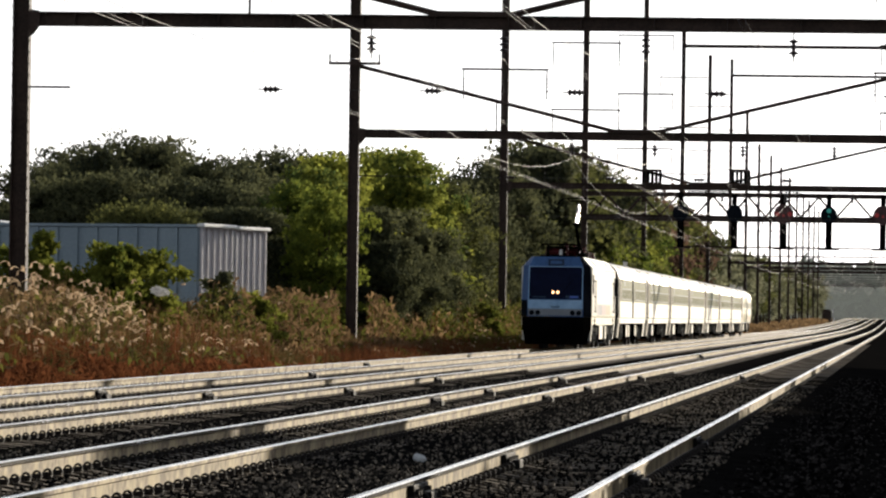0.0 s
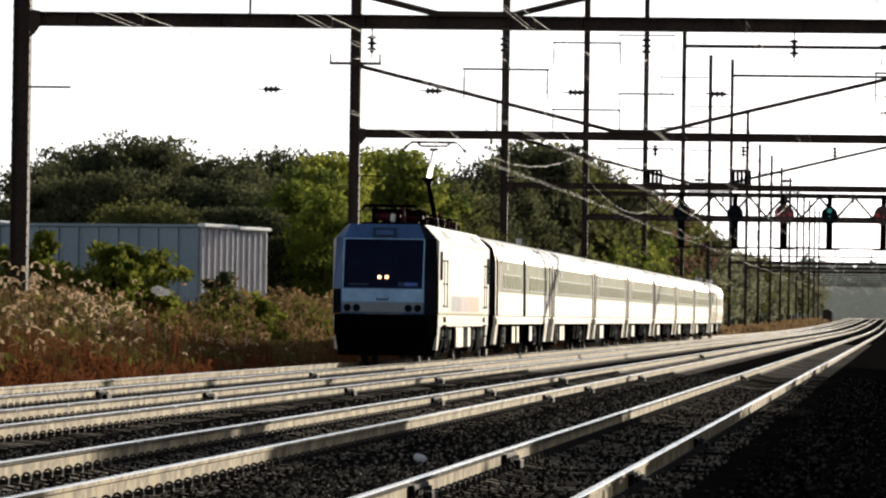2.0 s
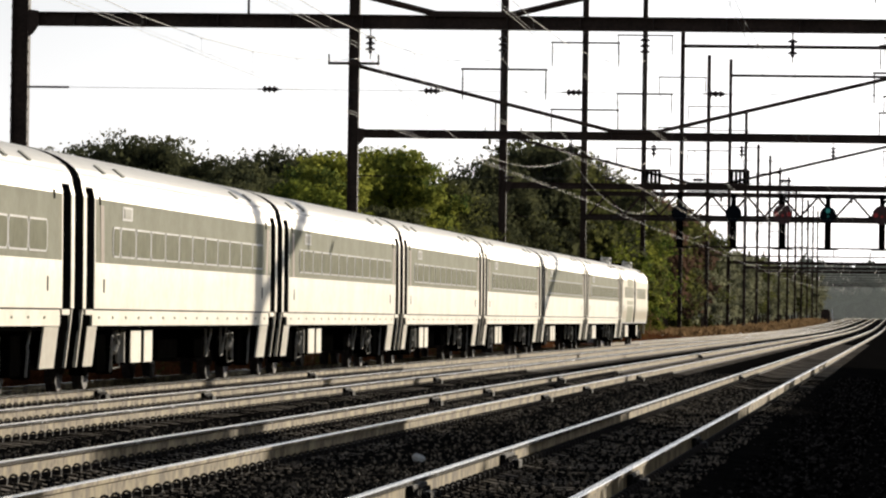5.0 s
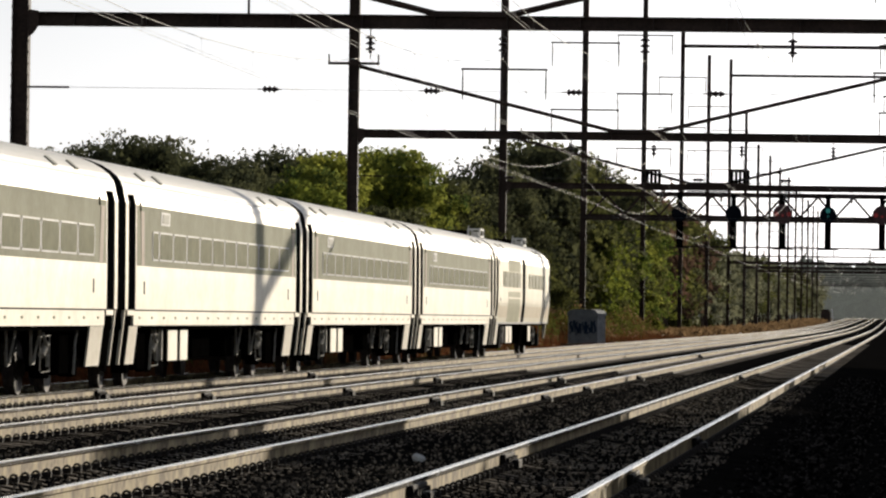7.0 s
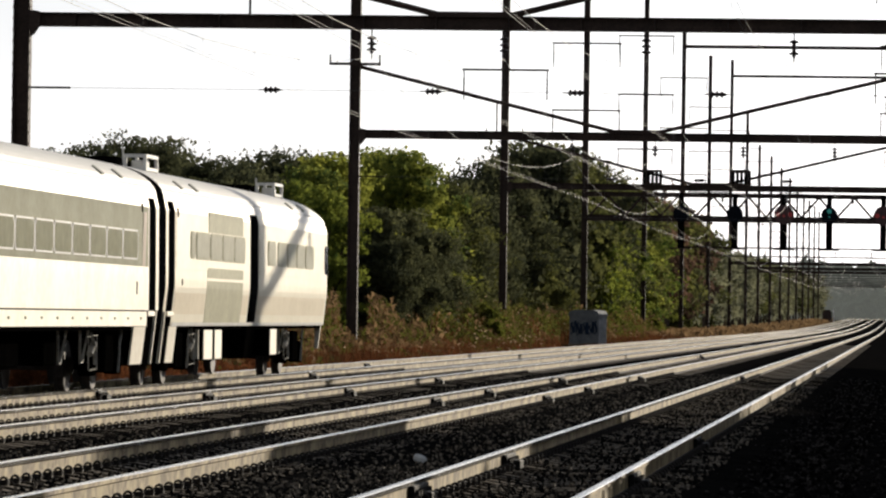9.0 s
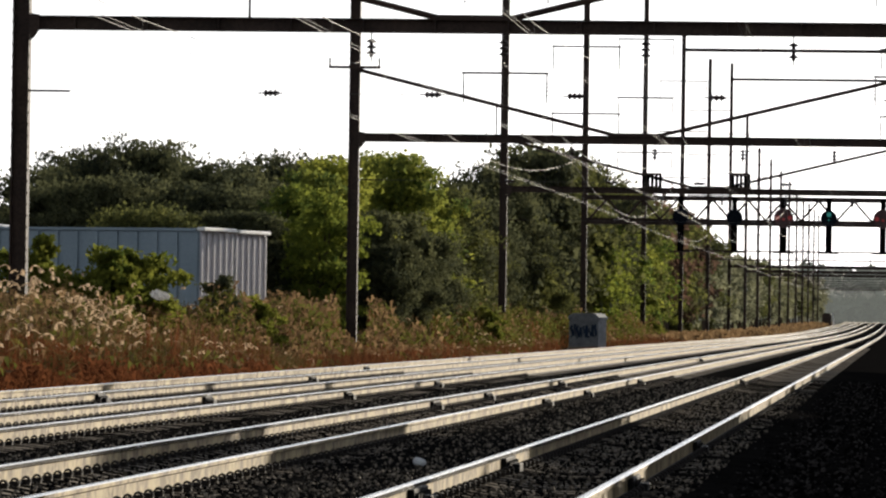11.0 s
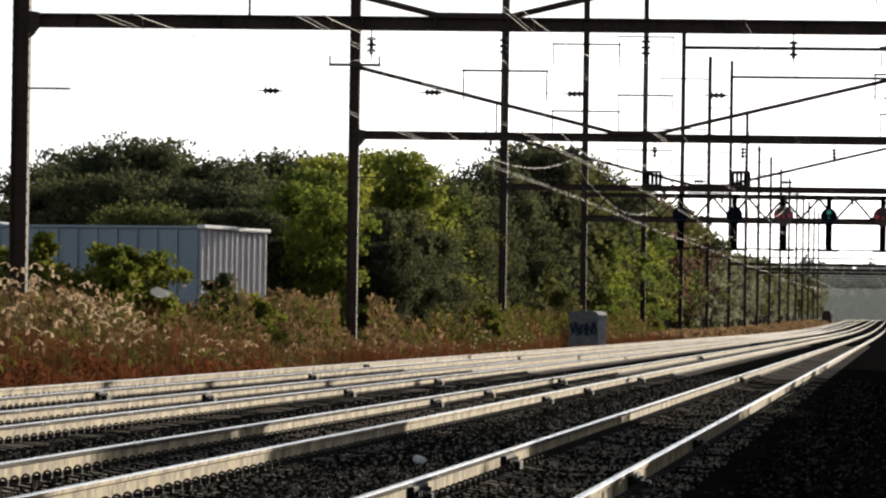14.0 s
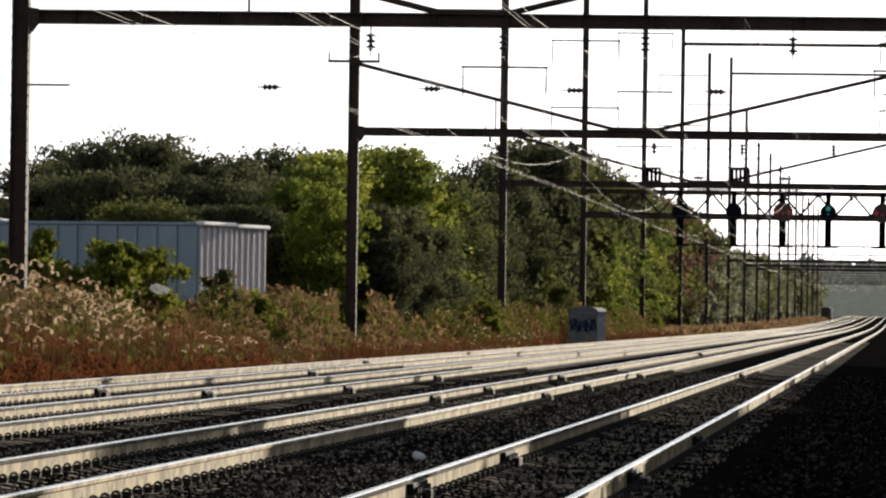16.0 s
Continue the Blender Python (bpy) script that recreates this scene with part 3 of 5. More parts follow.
def coach(kind):
    """A stainless coach, front end at y = 0. kind: plain, centre (door amidships) or cab (driving end at the back)."""
    words = {"plain": "white and grey stainless steel passenger coach with tinted windows",
             "centre": "white and grey passenger coach with a door amidships",
             "cab": "white and grey driving coach with a rounded cab end"}[kind]
    c = thing("passenger_coach", (0, 0, 0), words, "train coach", "coaches of the train")
    y0, y1, hw = (0.0 if kind == "centre" else 0.75), (25.7 if kind == "cab" else 25.3), 1.52
    lips = [(y0, y0 + 0.3), (y1 - 0.3, y1)]
    doors = [(y0 + 0.3, y0 + 1.1), (y1 - 1.1, y1 - 0.3)]
    mids = [(y0 + 1.1, y1 - 1.1)]
    if kind != "plain":
        m = 12.25 if kind == "centre" else 12.75
        doors.append((m - 0.65, m + 0.65))
        mids = [(y0 + 1.1, m - 0.65), (m + 0.65, y1 - 1.1)]
        if kind == "cab":
            mids[-1] = (m + 0.65, y1)
            lips, doors = lips[:1], [doors[0], doors[2]]
    body = bmesh.new()
    skin = M_CREAM if kind == "cab" else M_WHITE
    side = [(-hw, 1.34), (hw, 1.34), (hw, 1.9), (hw - 0.012, 3.1), (hw - 0.05, 3.26), (-hw + 0.05, 3.26), (-hw + 0.012, 3.1), (-hw, 1.9)]
    if kind == "cab":
        low = [(hw - 0.075, 1.07), (hw - 0.052, 1.28), (hw - 0.03, 1.49), (hw - 0.012, 1.66), (hw - 0.003, 1.76), (hw, 1.9)]
        side = [(-x, z) for x, z in low[:1]] + low + side[3:7] + [(-x, z) for x, z in low[:0:-1]]
    for a, b in lips + mids:
        if kind == "cab" and b == y1:
            # the driving end turns in round a rounded corner
            loft(body, [[(x * f, y, z) for x, z in side] for y, f in ((a, 1.0), (b - 0.55, 1.0), (b - 0.25, 0.99), (b - 0.08, 0.965), (b, 0.92))])
        else:
            prism(body, side, a, b)
    bd = part("body", body, skin, c)
    # recess shade is painted: dark doors and black plates on the jambs
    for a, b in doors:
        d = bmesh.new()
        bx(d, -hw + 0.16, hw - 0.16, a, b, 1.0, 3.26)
        dr = part("door", d, M_DARK, c, "recessed door with its shade in the dark colour")
        for yj in (a, b - 0.015):
            part("door_jamb", prism(bmesh.new(), [(x * 0.992, min(z + 0.004, 3.256)) for x, z in side], yj, yj + 0.015), M_RUBBERSHADE, dr, "door jamb blackened for recess shade")
        part("door_window", box(hw - 0.165, hw - 0.152, a + 0.2, b - 0.2, 2.2, 2.95), M_WIN, dr)
    # roof
    roof = bmesh.new()
    prof = [(-hw + 0.05, 3.26), (hw - 0.05, 3.26), (hw - 0.066, 3.36), (hw - 0.105, 3.46), (hw - 0.175, 3.55), (hw - 0.28, 3.635), (hw - 0.43, 3.725), (hw - 0.62, 3.80), (0.65, 3.865), (0.4, 3.915), (0, 3.94)]
    prof += [(-x, z) for x, z in prof[2:-1][::-1]]
    if kind == "cab":
        loft(roof, [[(x * f, y, 3.26 + (z - 3.26) * g) for x, z in prof] for y, f, g in ((y0, 1.0, 1.0), (y1 - 1.7, 1.0, 1.0), (y1 - 1.0, 1.0, 0.94), (y1 - 0.45, 0.995, 0.8), (y1 - 0.15, 0.975, 0.58), (y1, 0.92, 0.28))])
    else:
        prism(roof, prof, y0, y1)
    part("roof", roof, M_ROOF, c)
    # end plates are blackened, the shade between coaches in their colour
    wall = [p for p in side if p[0] > 0]
    for ya in (y0 - 0.02, y1) if kind != "cab" else (y0 - 0.02,):
        part("end_wall", prism(bmesh.new(), wall + prof[2:] + [(-x, z) for x, z in wall[::-1]], ya, ya + 0.02), M_RUBBERSHADE, c, "end wall blackened for the shade between coaches")
    # rain strip and roof vents
    strip = bmesh.new()
    bx(strip, hw - 0.12, hw - 0.088, y0 + 0.1, y1 - (1.7 if kind == "cab" else 0.1), 3.43, 3.465)
    part("rain_strip", strip, M_TRIM, c)
    for yv in (3.4, 5.4, CAR - 5.6, CAR - 3.6):
        v = bmesh.new()
        prism(v, [(hw - 0.16, 3.52), (hw - 0.13, 3.55), (hw - 0.29, 3.68), (hw - 0.32, 3.64)], yv, yv + 0.26)
        part("roof_vent", v, M_VENT, c)
    if kind == "cab":
        for yv in (2.9, 21.3):
            g = bmesh.new()
            for x in (0.40, 0.76):
                for yy in (yv, yv + 1.36):
                    bx(g, x, x + 0.06, yy, yy + 0.08, 3.80, 4.13)
            for z in (3.84, 4.07):
                bx(g, 0.46, 0.76, yv, yv + 0.06, z, z + 0.06)
                bx(g, 0.762, 0.818, yv + 0.08, yv + 1.36, z, z + 0.06)
            bx(g, 0.5, 0.72, yv + 0.3, yv + 1.0, 3.82, 4.03, 0.02)
            rod(g, (0.5, yv - 0.5, 3.85), (0.5, yv - 0.7, 4.2), 0.02, 5)
            part("roof_box", g, M_TRIM, c, "white open roof frame")
            part("roof_duct", box(-0.5, 0.3, yv - 0.1, yv + 1.5, 3.84, 4.08, bevel=0.03), M_DARK, c, "flat dark roof box")
    if kind == "centre":
        g = bmesh.new()
        rod(g, (0.66, 20.6, 3.8), (0.66, 20.6, 4.06), 0.1, 12)
        rod(g, (0.66, 20.6, 4.06), (0.66, 20.6, 4.1), 0.13, 12)
        part("roof_stack", g, M_TRIM, c, "pale roof stack with a cap")
    # grey window band, windows with bright trims
    for s in (1, -1):
        for a, b in mids:
            aa, bb = a + 0.12, b - 0.12
            if kind == "cab":
                bb = min(bb, y1 - 1.4)
            band = bmesh.new()
            xs = [s * (hw - 0.004), s * (hw + 0.004)]
            prism(band, [(xs[0], 2.08), (xs[1], 2.08), (xs[1] - s * 0.01, 3.09), (xs[0] - s * 0.01, 3.09)], aa, bb)
            bnd = part("window_band", band, M_BAND if kind != "cab" else M_CREAM, c)
            for ye, sl in ((aa + 0.35, 0.12), (bb - 0.6, -0.12)) if kind == "plain" else ((aa + 0.35, 0.12),) if kind == "centre" and a < 5 else ():
                eb = bmesh.new()
                q = [(ye, 3.0), (ye + 0.36, 3.0), (ye + 0.36 + sl, 2.085), (ye + sl, 2.085)]
                va = [eb.verts.new((s * (hw - 0.02), y, z)) for y, z in q]
                vb = [eb.verts.new((s * (hw + 0.0065), y, z)) for y, z in q]
                eb.faces.new(va)
                eb.faces.new(vb)
                for i in range(4):
                    eb.faces.new((va[i], va[(i + 1) % 4], vb[(i + 1) % 4], vb[i]))
                part("end_stripe", eb, M_PEACH, bnd, "faded peach stripe")
            if kind == "cab":
                for u, v, z0, z1 in ((6.1, 10.9, 2.8, 3.17), (6.0, 11.0, 1.955, 2.14))  if a < 5 else ():
                    part("side_panel", box(s * hw - s * 0.012, s * hw + s * 0.0055, u, v, z0, z1), M_DIRTY, bnd, "grimy grey-beige panel")
            if kind == "cab":
                wins = [(3.72, 4.3), (4.4, 6.2)] + [(6.28 + 1.66 * k, 7.9 + 1.66 * k) for k in range(3)] if a < 5 else [(14.75, 16.0)] + [(16.35 + 1.6 * k, 17.85 + 1.6 * k) for k in range(4)]
            elif kind == "centre":
                n = int((bb - aa - 1.4) / 1.68)
                start = (aa + bb) / 2 - n * 1.68 / 2
                wins = [(start + 1.68 * k, start + 1.68 * k + 1.64) for k in range(n)] if a > 5 else [(2.9 + 1.53 * k, 4.39 + 1.53 * k) for k in range(5)]
                if a < 5:
                    for k in range(3):
                        part("display_bar", box(s * (hw - 0.01), s * (hw + 0.006), 4.4, 5.15, 2.82 + 0.07 * k, 2.86 + 0.07 * k), M_TRIM, bnd)
            else:
                wins = [(3.62, 4.36)] + [(4.40 + 1.68 * k, 6.04 + 1.68 * k) for k in range(11)]
                dsp = part("display", box(s * (hw - 0.02), s * (hw + 0.004), 4.65, 5.7, 2.8, 3.03), M_TRIM, bnd)
                part("display_face", box(s * (hw + 0.002), s * (hw + 0.012), 4.8, 5.55, 2.835, 2.995), M_VENT, dsp)
            zw = 2.28 if kind == "cab" else 2.18
            for u, v in wins:
                f = part("window", slab(s, hw + 0.002, hw + 0.013, u, v, zw, zw + 0.5, 0.09), M_TRIM if kind != "cab" else M_DIRTY, bnd, "window in a pale trim")
                part("pane", slab(s, hw + 0.007, hw + 0.018, u + 0.07, v - 0.07, zw + 0.03, zw + 0.47, 0.07), M_WIN if kind != "cab" else M_PALEWIN, f)
    # skirt below a dark seam
    sk = bmesh.new()
    a, b = (y0 + 1.12, y1 - 1.12) if kind != "cab" else (y0 + 0.5, y1 - 0.4)
    if kind == "cab":
        bx(sk, -hw + 0.2, hw - 0.2, a, b, 1.0, 1.065)
        for s in (-1, 1):
            # grimy panel that follows the curve below the windows
            q = [(s * (x + 0.004), z) for x, z in low] + [(s * (x - 0.015), z) for x, z in low[::-1]]
            prism(sk, q, 6.0, 11.0)
        part("lower_panel", sk, M_DIRTY, c, "grimy grey-beige lower panel")
        for s in (-1, 1):
            for ya, yb in ((2.0, 5.95), (11.05, 12.05), (13.45, y1 - 0.7)):
                q = [(s * (x + 0.0035), z) for x, z in low[1:4]] + [(s * (x - 0.015), z) for x, z in low[3:0:-1]]
                part("tan_band", prism(bmesh.new(), q, ya, yb), M_TANBAND, c, "tan band along the lower side")
            part("sill_strip", prism(bmesh.new(), [(s * (hw - 0.1), 1.066), (s * (hw - 0.065), 1.066), (s * (hw - 0.058), 1.13), (s * (hw - 0.1), 1.13)], y0 + 1.2, y1 - 0.6), M_TRIM, c)
            # slim end skirt below the driving end
            part("end_skirt", prism(bmesh.new(), [(s * 1.25, 0.55), (s * 1.32, 0.55), (s * 1.38, 1.06), (s * 1.25, 1.06)], y1 - 0.32, y1 - 0.2), M_WHITE, c, "thin white end skirt")
    else:
        bx(sk, -hw + 0.03, hw - 0.03, a, b, 1.07, 1.315)
        part("skirt", sk, M_WHITE, c)
    rv = bmesh.new()
    for yy in np.arange(a + 0.6, b - 0.4, 1.4):
        bx(rv, hw - 0.032, hw - 0.02, yy, yy + 0.12, 1.18, 1.22)
    if kind != "cab":
        tagged(part("fastener_row", rv, M_BAND, c), kind="stuff")
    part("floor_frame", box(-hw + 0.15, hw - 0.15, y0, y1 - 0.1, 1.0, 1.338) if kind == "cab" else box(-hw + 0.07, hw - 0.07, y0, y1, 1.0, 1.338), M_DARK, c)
    # step wells under the doors: boxes coloured dark for shade, with a pale outer plate
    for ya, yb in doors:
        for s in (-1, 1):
            w = part("step_well", prism(bmesh.new(), [(s * 1.1, 0.42), (s * 1.40, 0.42), (s * 1.47, 1.06), (s * 1.1, 1.06)], ya, yb), M_DARK, c, "step well with its shade in the dark colour")
            if ya < 3 or yb > 23:
                pa, pb = (ya + 0.42, yb + 0.55) if ya < 3 else (ya - 1.35, ya - 0.05)
                part("step_plate", prism(bmesh.new(), [(s * 1.38, 0.42), (s * 1.41, 0.42), (s * 1.48, 1.06), (s * 1.45, 1.06)], pa, pb), M_WHITE, w, "pale slanted step plate")
                part("step_cap", box(s * 1.36, s * 1.512, ya + 0.03, yb - 0.03, 1.235, 1.325, bevel=0.01), M_WHITE, w)
                pc = ya - 0.25 if ya < 3 else yb + 0.18
                part("corner_bar", prism(bmesh.new(), [(s * 1.36, 0.42), (s * 1.41, 0.42), (s * 1.48, 1.06), (s * 1.505, 1.325), (s * 1.45, 1.325), (s * 1.43, 1.06)], pc, pc + 0.09), M_WHITE, w, "thin pale corner bar")
    # gear under the floor
    gear = ((8.4, 1.3), (10.5, 0.9)) if kind == "centre" else ((6.4, 1.2), (7.9, 1.0))
    for ya, ln, zb, mt in (*((y, n, 0.42, M_WHITE) for y, n in gear), (11.6, 2.4, 0.45, M_DARK), (16.2, 1.1, 0.45, M_DARK if kind == "plain" else M_WHITE)):
        for s in (-1, 1):
            # white boxes: body dark for the shaded end, white plate for the sunlit side
            eq = part("equipment_box", box(s * 0.6, s * (1.385 if mt is M_WHITE else 1.1), ya, ya + ln, zb, 1.0, bevel=0.02), M_DARK, c)
            if mt is M_WHITE:
                part("cover", box(s * 1.387, s * 1.41, ya + 0.03, ya + ln - 0.03, zb + 0.02, 0.99, bevel=0.006), M_WHITE, eq, "white side face standing for sunlight on the box")
    for yy in (4.7, 18.9):
        part("brake_frame", tube(bmesh.new(), [(1.36, yy, 0.38), (1.36, yy, 0.9), (1.36, yy + 0.85, 0.92), (1.36, yy + 0.85, 0.38), (1.36, yy + 0.1, 0.36)], 0.011, 5), M_STRUT, c)
        part("brake_cylinder", rod(bmesh.new(), (1.33, yy + 0.3, 0.62), (1.36, yy + 0.55, 0.8), 0.055, 10), M_STRUT, c)
        part("brake_link", tube(bmesh.new(), [(1.37, yy + 0.2, 0.95), (1.38, yy + 0.5, 0.72), (1.38, yy + 0.55, 0.45)], 0.03, 5), M_STRUT, c)
    part("hanger_bar", box(1.3, 1.36, 6.0, 6.12, 0.45, 1.0), M_STRUT, c)
    for yy in (5.6, 16.3, 18.4):
        part("air_pipe", tube(bmesh.new(), [(1.3, yy, 1.0), (1.25, yy + 0.35, 0.48), (1.25, yy + 0.55, 0.5), (1.3, yy + 0.8, 1.0)], 0.026, 5), M_STRUT, c)
    bogie(c, 4.0)
    bogie(c, CAR - 4.0)
    for ya, yb in {"plain": ((0.0, y0 - 0.03), (y1 + 0.03, CAR)), "centre": ((y1 + 0.03, CAR),), "cab": ((0.0, y0 - 0.03),)}[kind]:
        part("gangway", box(-1.25, 1.25, ya, yb, 0.9, 3.6), M_RUBBERSHADE, c, "black rubber gangway")
    g = bmesh.new()
    rod(g, (0, -0.1, 0.85), (0, 1.0, 0.85), 0.12, 8)
    part("coupler", g, M_DARK, c)
    # small dark latches and grips by the doors
    for yy, za, zb in ((2.25, 3.0, 3.18), (2.75, 1.6, 1.86), (23.3, 3.0, 3.18), (22.8, 1.6, 1.86)) if kind != "cab" else ((2.1, 3.0, 3.2), (2.7, 1.8, 1.95)):
        part("grip", box(hw - 0.05, hw + 0.008, yy, yy + 0.09, za, zb - 0.04, bevel=0.004), M_DARK, c)
    if kind == "cab":
        part("cab_window", box(-1.1, 1.1, y1, y1 + 0.02, 2.3, 3.1), M_GLASS, c)
        for s in (-1, 1):
            part("side_window", slab(s, hw - 0.03, hw + 0.012, y1 - 0.85, y1 - 0.4, 2.2, 2.82, 0.08), M_GLASS, c, "small black cab side window")
    return c


def loft(bm, rings, cap=True):
    """Rings of equally many points, joined."""
    rows = [[bm.verts.new(p) for p in r] for r in rings]
    n = len(rows[0])
    for a, b in zip(rows, rows[1:]):
        for i in range(n):
            bm.faces.new((a[i], a[(i + 1) % n], b[(i + 1) % n], b[i]))
    if cap:
        bm.faces.new(rows[0][::-1])
        bm.faces.new(rows[-1])
    return bm


def locomotive():
    lo = thing("electric_locomotive", (0, 0, 0), "silver electric locomotive with black front mask and raised pantograph", "locomotive")
    hw, L = 1.48, 19.3

    def ring(y, w, top, inset, zb=1.34):
        return [(-w, y, zb), (w, y, zb), (w, y, 3.38 - inset), (w * 0.72, y, top), (-w * 0.72, y, top), (-w, y, 3.38 - inset)]

    b = bmesh.new()
    loft(b, [ring(0.85, hw, 3.83, 0), ring(17.75, hw, 3.83, 0)])
    shell = part("body", b, M_LOCO, lo)
    shell.data.materials.append(M_LOCOROOF)
    # Upward faces get a greyer silver, the shading of the slope in colour.
    for p in shell.data.polygons:
        if p.normal.z > 0.2:
            p.material_index = 1
    b = bmesh.new()
    loft(b, [ring(17.755, hw - 0.005, 3.82, 0), ring(18.55, hw - 0.28, 3.66, 0.05)])
    part("rear_cheek", b, M_BLACK, lo, "black rear end")
    # lower side skirts
    sk = bmesh.new()
    bx(sk, -hw + 0.01, hw - 0.01, 0.9, 17.7, 1.0, 1.325, 0.01)
    part("skirt", sk, M_CREAM, lo)
    # nose: sloping front, cheeks turned back
    nose = bmesh.new()
    lo_r = [(-1.16, 0.0), (1.16, 0.0), (hw, 0.85), (-hw, 0.85)]
    levels = [(1.34, 0.0, 1.0), (2.02, 0.0, 1.0), (3.45, 0.30, 0.96), (3.83, 0.45, 0.82)]
    rows = []
    for z, back, f in levels:
        wide = hw if z < 3.3 else (hw * 0.95 if z < 3.6 else hw * 0.72)
        rows.append([nose.verts.new(p) for p in ((-1.16 * f, back, z), (1.16 * f, back, z), (wide, 0.86, z), (-wide, 0.86, z))])
    for a, c in zip(rows, rows[1:]):
        for i in range(4):
            nose.faces.new((a[i], a[(i + 1) % 4], c[(i + 1) % 4], c[i]))
    nose.faces.new(rows[0][::-1])
    nose.faces.new(rows[-1])
    front = part("nose", nose, M_LOCOFRONT, lo, "silver loco front coloured blue for sky reflection")
    front.data.materials.append(M_BLACK)
    # Upper left cheek keeps the sky blue, the other cheek faces are black.
    for p in front.data.polygons:
        if abs(p.normal.x) > 0.45 and (p.center.x > 0 or p.center.z < 2.1):
            p.material_index = 1

    def on_front(x0, x1, z0, z1, proud=0.012):
        """A plate lying on the sloping windscreen plane."""
        bm = bmesh.new()
        vs = []
        for dy in (0.0, -proud):
            for x, z in ((x0, z0), (x1, z0), (x1, z1), (x0, z1)):
                back = max(0.0, (z - 2.02) * 0.30 / 1.43)
                vs.append(bm.verts.new((x, back - 0.002 + dy, z)))
        for q in ((0, 1, 2, 3), (7, 6, 5, 4), (0, 4, 5, 1), (1, 5, 6, 2), (2, 6, 7, 3), (3, 7, 4, 0)):
            bm.faces.new([vs[i] for i in q])
        return bm

    part("front_panel", box(-1.14, 1.14, -0.014, 0.0, 1.665, 2.03, bevel=0.004), M_FRONTPANEL, front, "silver panel under the windscreen, sky reflection in its blue")
    for x in (-1.13, 1.1):
        part("screen_frame", on_front(x, x + 0.03, 2.04, 3.42, 0.016), M_FRONTPANEL, front)
    part("screen_frame", on_front(-1.09, 1.09, 3.405, 3.43, 0.016), M_FRONTPANEL, front)
    screen = part("windscreen", on_front(-1.1, 1.1, 2.06, 3.40), M_GLASS, front, "dark tinted windscreen")
    part("wiper", rod(bmesh.new(), (0.2, 0.03, 2.2), (0.75, 0.19, 2.95), 0.012, 4), M_DARK, screen)
    part("number_strip", on_front(0.42, 0.98, 2.1, 2.22, 0.02), M_BOARD, screen, "dim navy strip behind the windscreen")
    part("number_strip", on_front(-0.95, -0.4, 2.12, 2.18, 0.02), M_BOARD, screen)
    part("stripe", on_front(0.6, 0.94, 2.12, 2.2, 0.028), M_BLUE, screen)
    for dx in (-0.1, 0.1):
        lamp = bmesh.new()
        rod(lamp, (dx, -0.01, 2.355), (dx, 0.06, 2.355), 0.05, 14)
        part("headlight", lamp, M_LAMP, front, "glowing warm headlight")
    board = part("marker_board", on_front(-0.33, 0.33, 3.455, 3.73, 0.03), M_BOARD, front, "dark blue framed destination board")
    part("board_face", on_front(-0.24, 0.24, 3.53, 3.66, 0.036), M_LOCOFRONT, board)
    # lower front: band in shaded grey, handle, marker lamps
    part("front_band", box(-1.12, 1.12, -0.02, 0.0, 1.38, 1.66, bevel=0.005), M_FRONTBAND, front)
    hd = bmesh.new()
    tube(hd, [(-0.16, -0.01, 1.78), (-0.16, -0.06, 1.74), (0.16, -0.06, 1.74), (0.16, -0.01, 1.78)], 0.018, 6)
    part("grab_handle", hd, M_DARK, front)
    for x in (-0.98, -0.72, 0.72, 0.98):
        part("marker_lamp", rod(bmesh.new(), (x, -0.05, 1.5), (x, 0.0, 1.5), 0.105, 14), M_BLACK, front)
    # black pilot and buffer beam
    pl = bmesh.new()
    loft(pl, [[(-1.2, -0.05, z), (1.2, -0.05, z), (1.45, 0.9, z), (-1.45, 0.9, z)] for z in (0.75, 1.33)])
    pilot = part("pilot", pl, M_DARK, lo, "black buffer beam and pilot")
    pw = bmesh.new()
    loft(pw, [[(-1.05, 0.15, 0.18), (1.05, 0.15, 0.18), (1.3, 0.8, 0.18), (-1.3, 0.8, 0.18)], [(-1.2, -0.03, 0.75), (1.2, -0.03, 0.75), (1.4, 0.85, 0.75), (-1.4, 0.85, 0.75)]])
    part("plough", pw, M_DARK, pilot)
    part("coupler", box(-0.18, 0.18, -0.55, 0.0, 0.7, 1.0, bevel=0.04), M_DARK, pilot)
    for x in (-0.9, 0.9):
        hs = bmesh.new()
        tube(hs, [(x, -0.06, 1.1), (x, -0.25, 0.8), (x * 0.8, -0.2, 0.6), (x * 0.6, -0.1, 0.75)], 0.025, 5)
        part("air_hose", hs, M_DARK, pilot)
    # side: cab windows, doors with handrails, stripe, vents
    for s in (1, -1):
        for y, door_y in ((1.1, 2.0), (16.8, 0)):
            part("cab_window", box(s * (hw - 0.005), s * (hw + 0.006), y + 0.05, y + 0.85, 2.3, 3.1), M_BLACK, lo)
        for y in (2.15, 3.05, 15.75, 16.55):
            h = bmesh.new()
            tube(h, [(s * hw, y, 1.55), (s * (hw + 0.04), y, 1.57), (s * (hw + 0.04), y, 2.85), (s * hw, y, 2.87)], 0.013, 5)
            part("handrail", h, M_DARK, lo)
        for y in (2.1, 15.8):
            for k in range(3):
                st = bmesh.new()
                bx(st, s * (hw - 0.03), s * (hw + 0.05), y + 0.1, y + 0.85, 0.35 + 0.33 * k, 0.39 + 0.33 * k)
                part("step", st, M_DARK, lo)
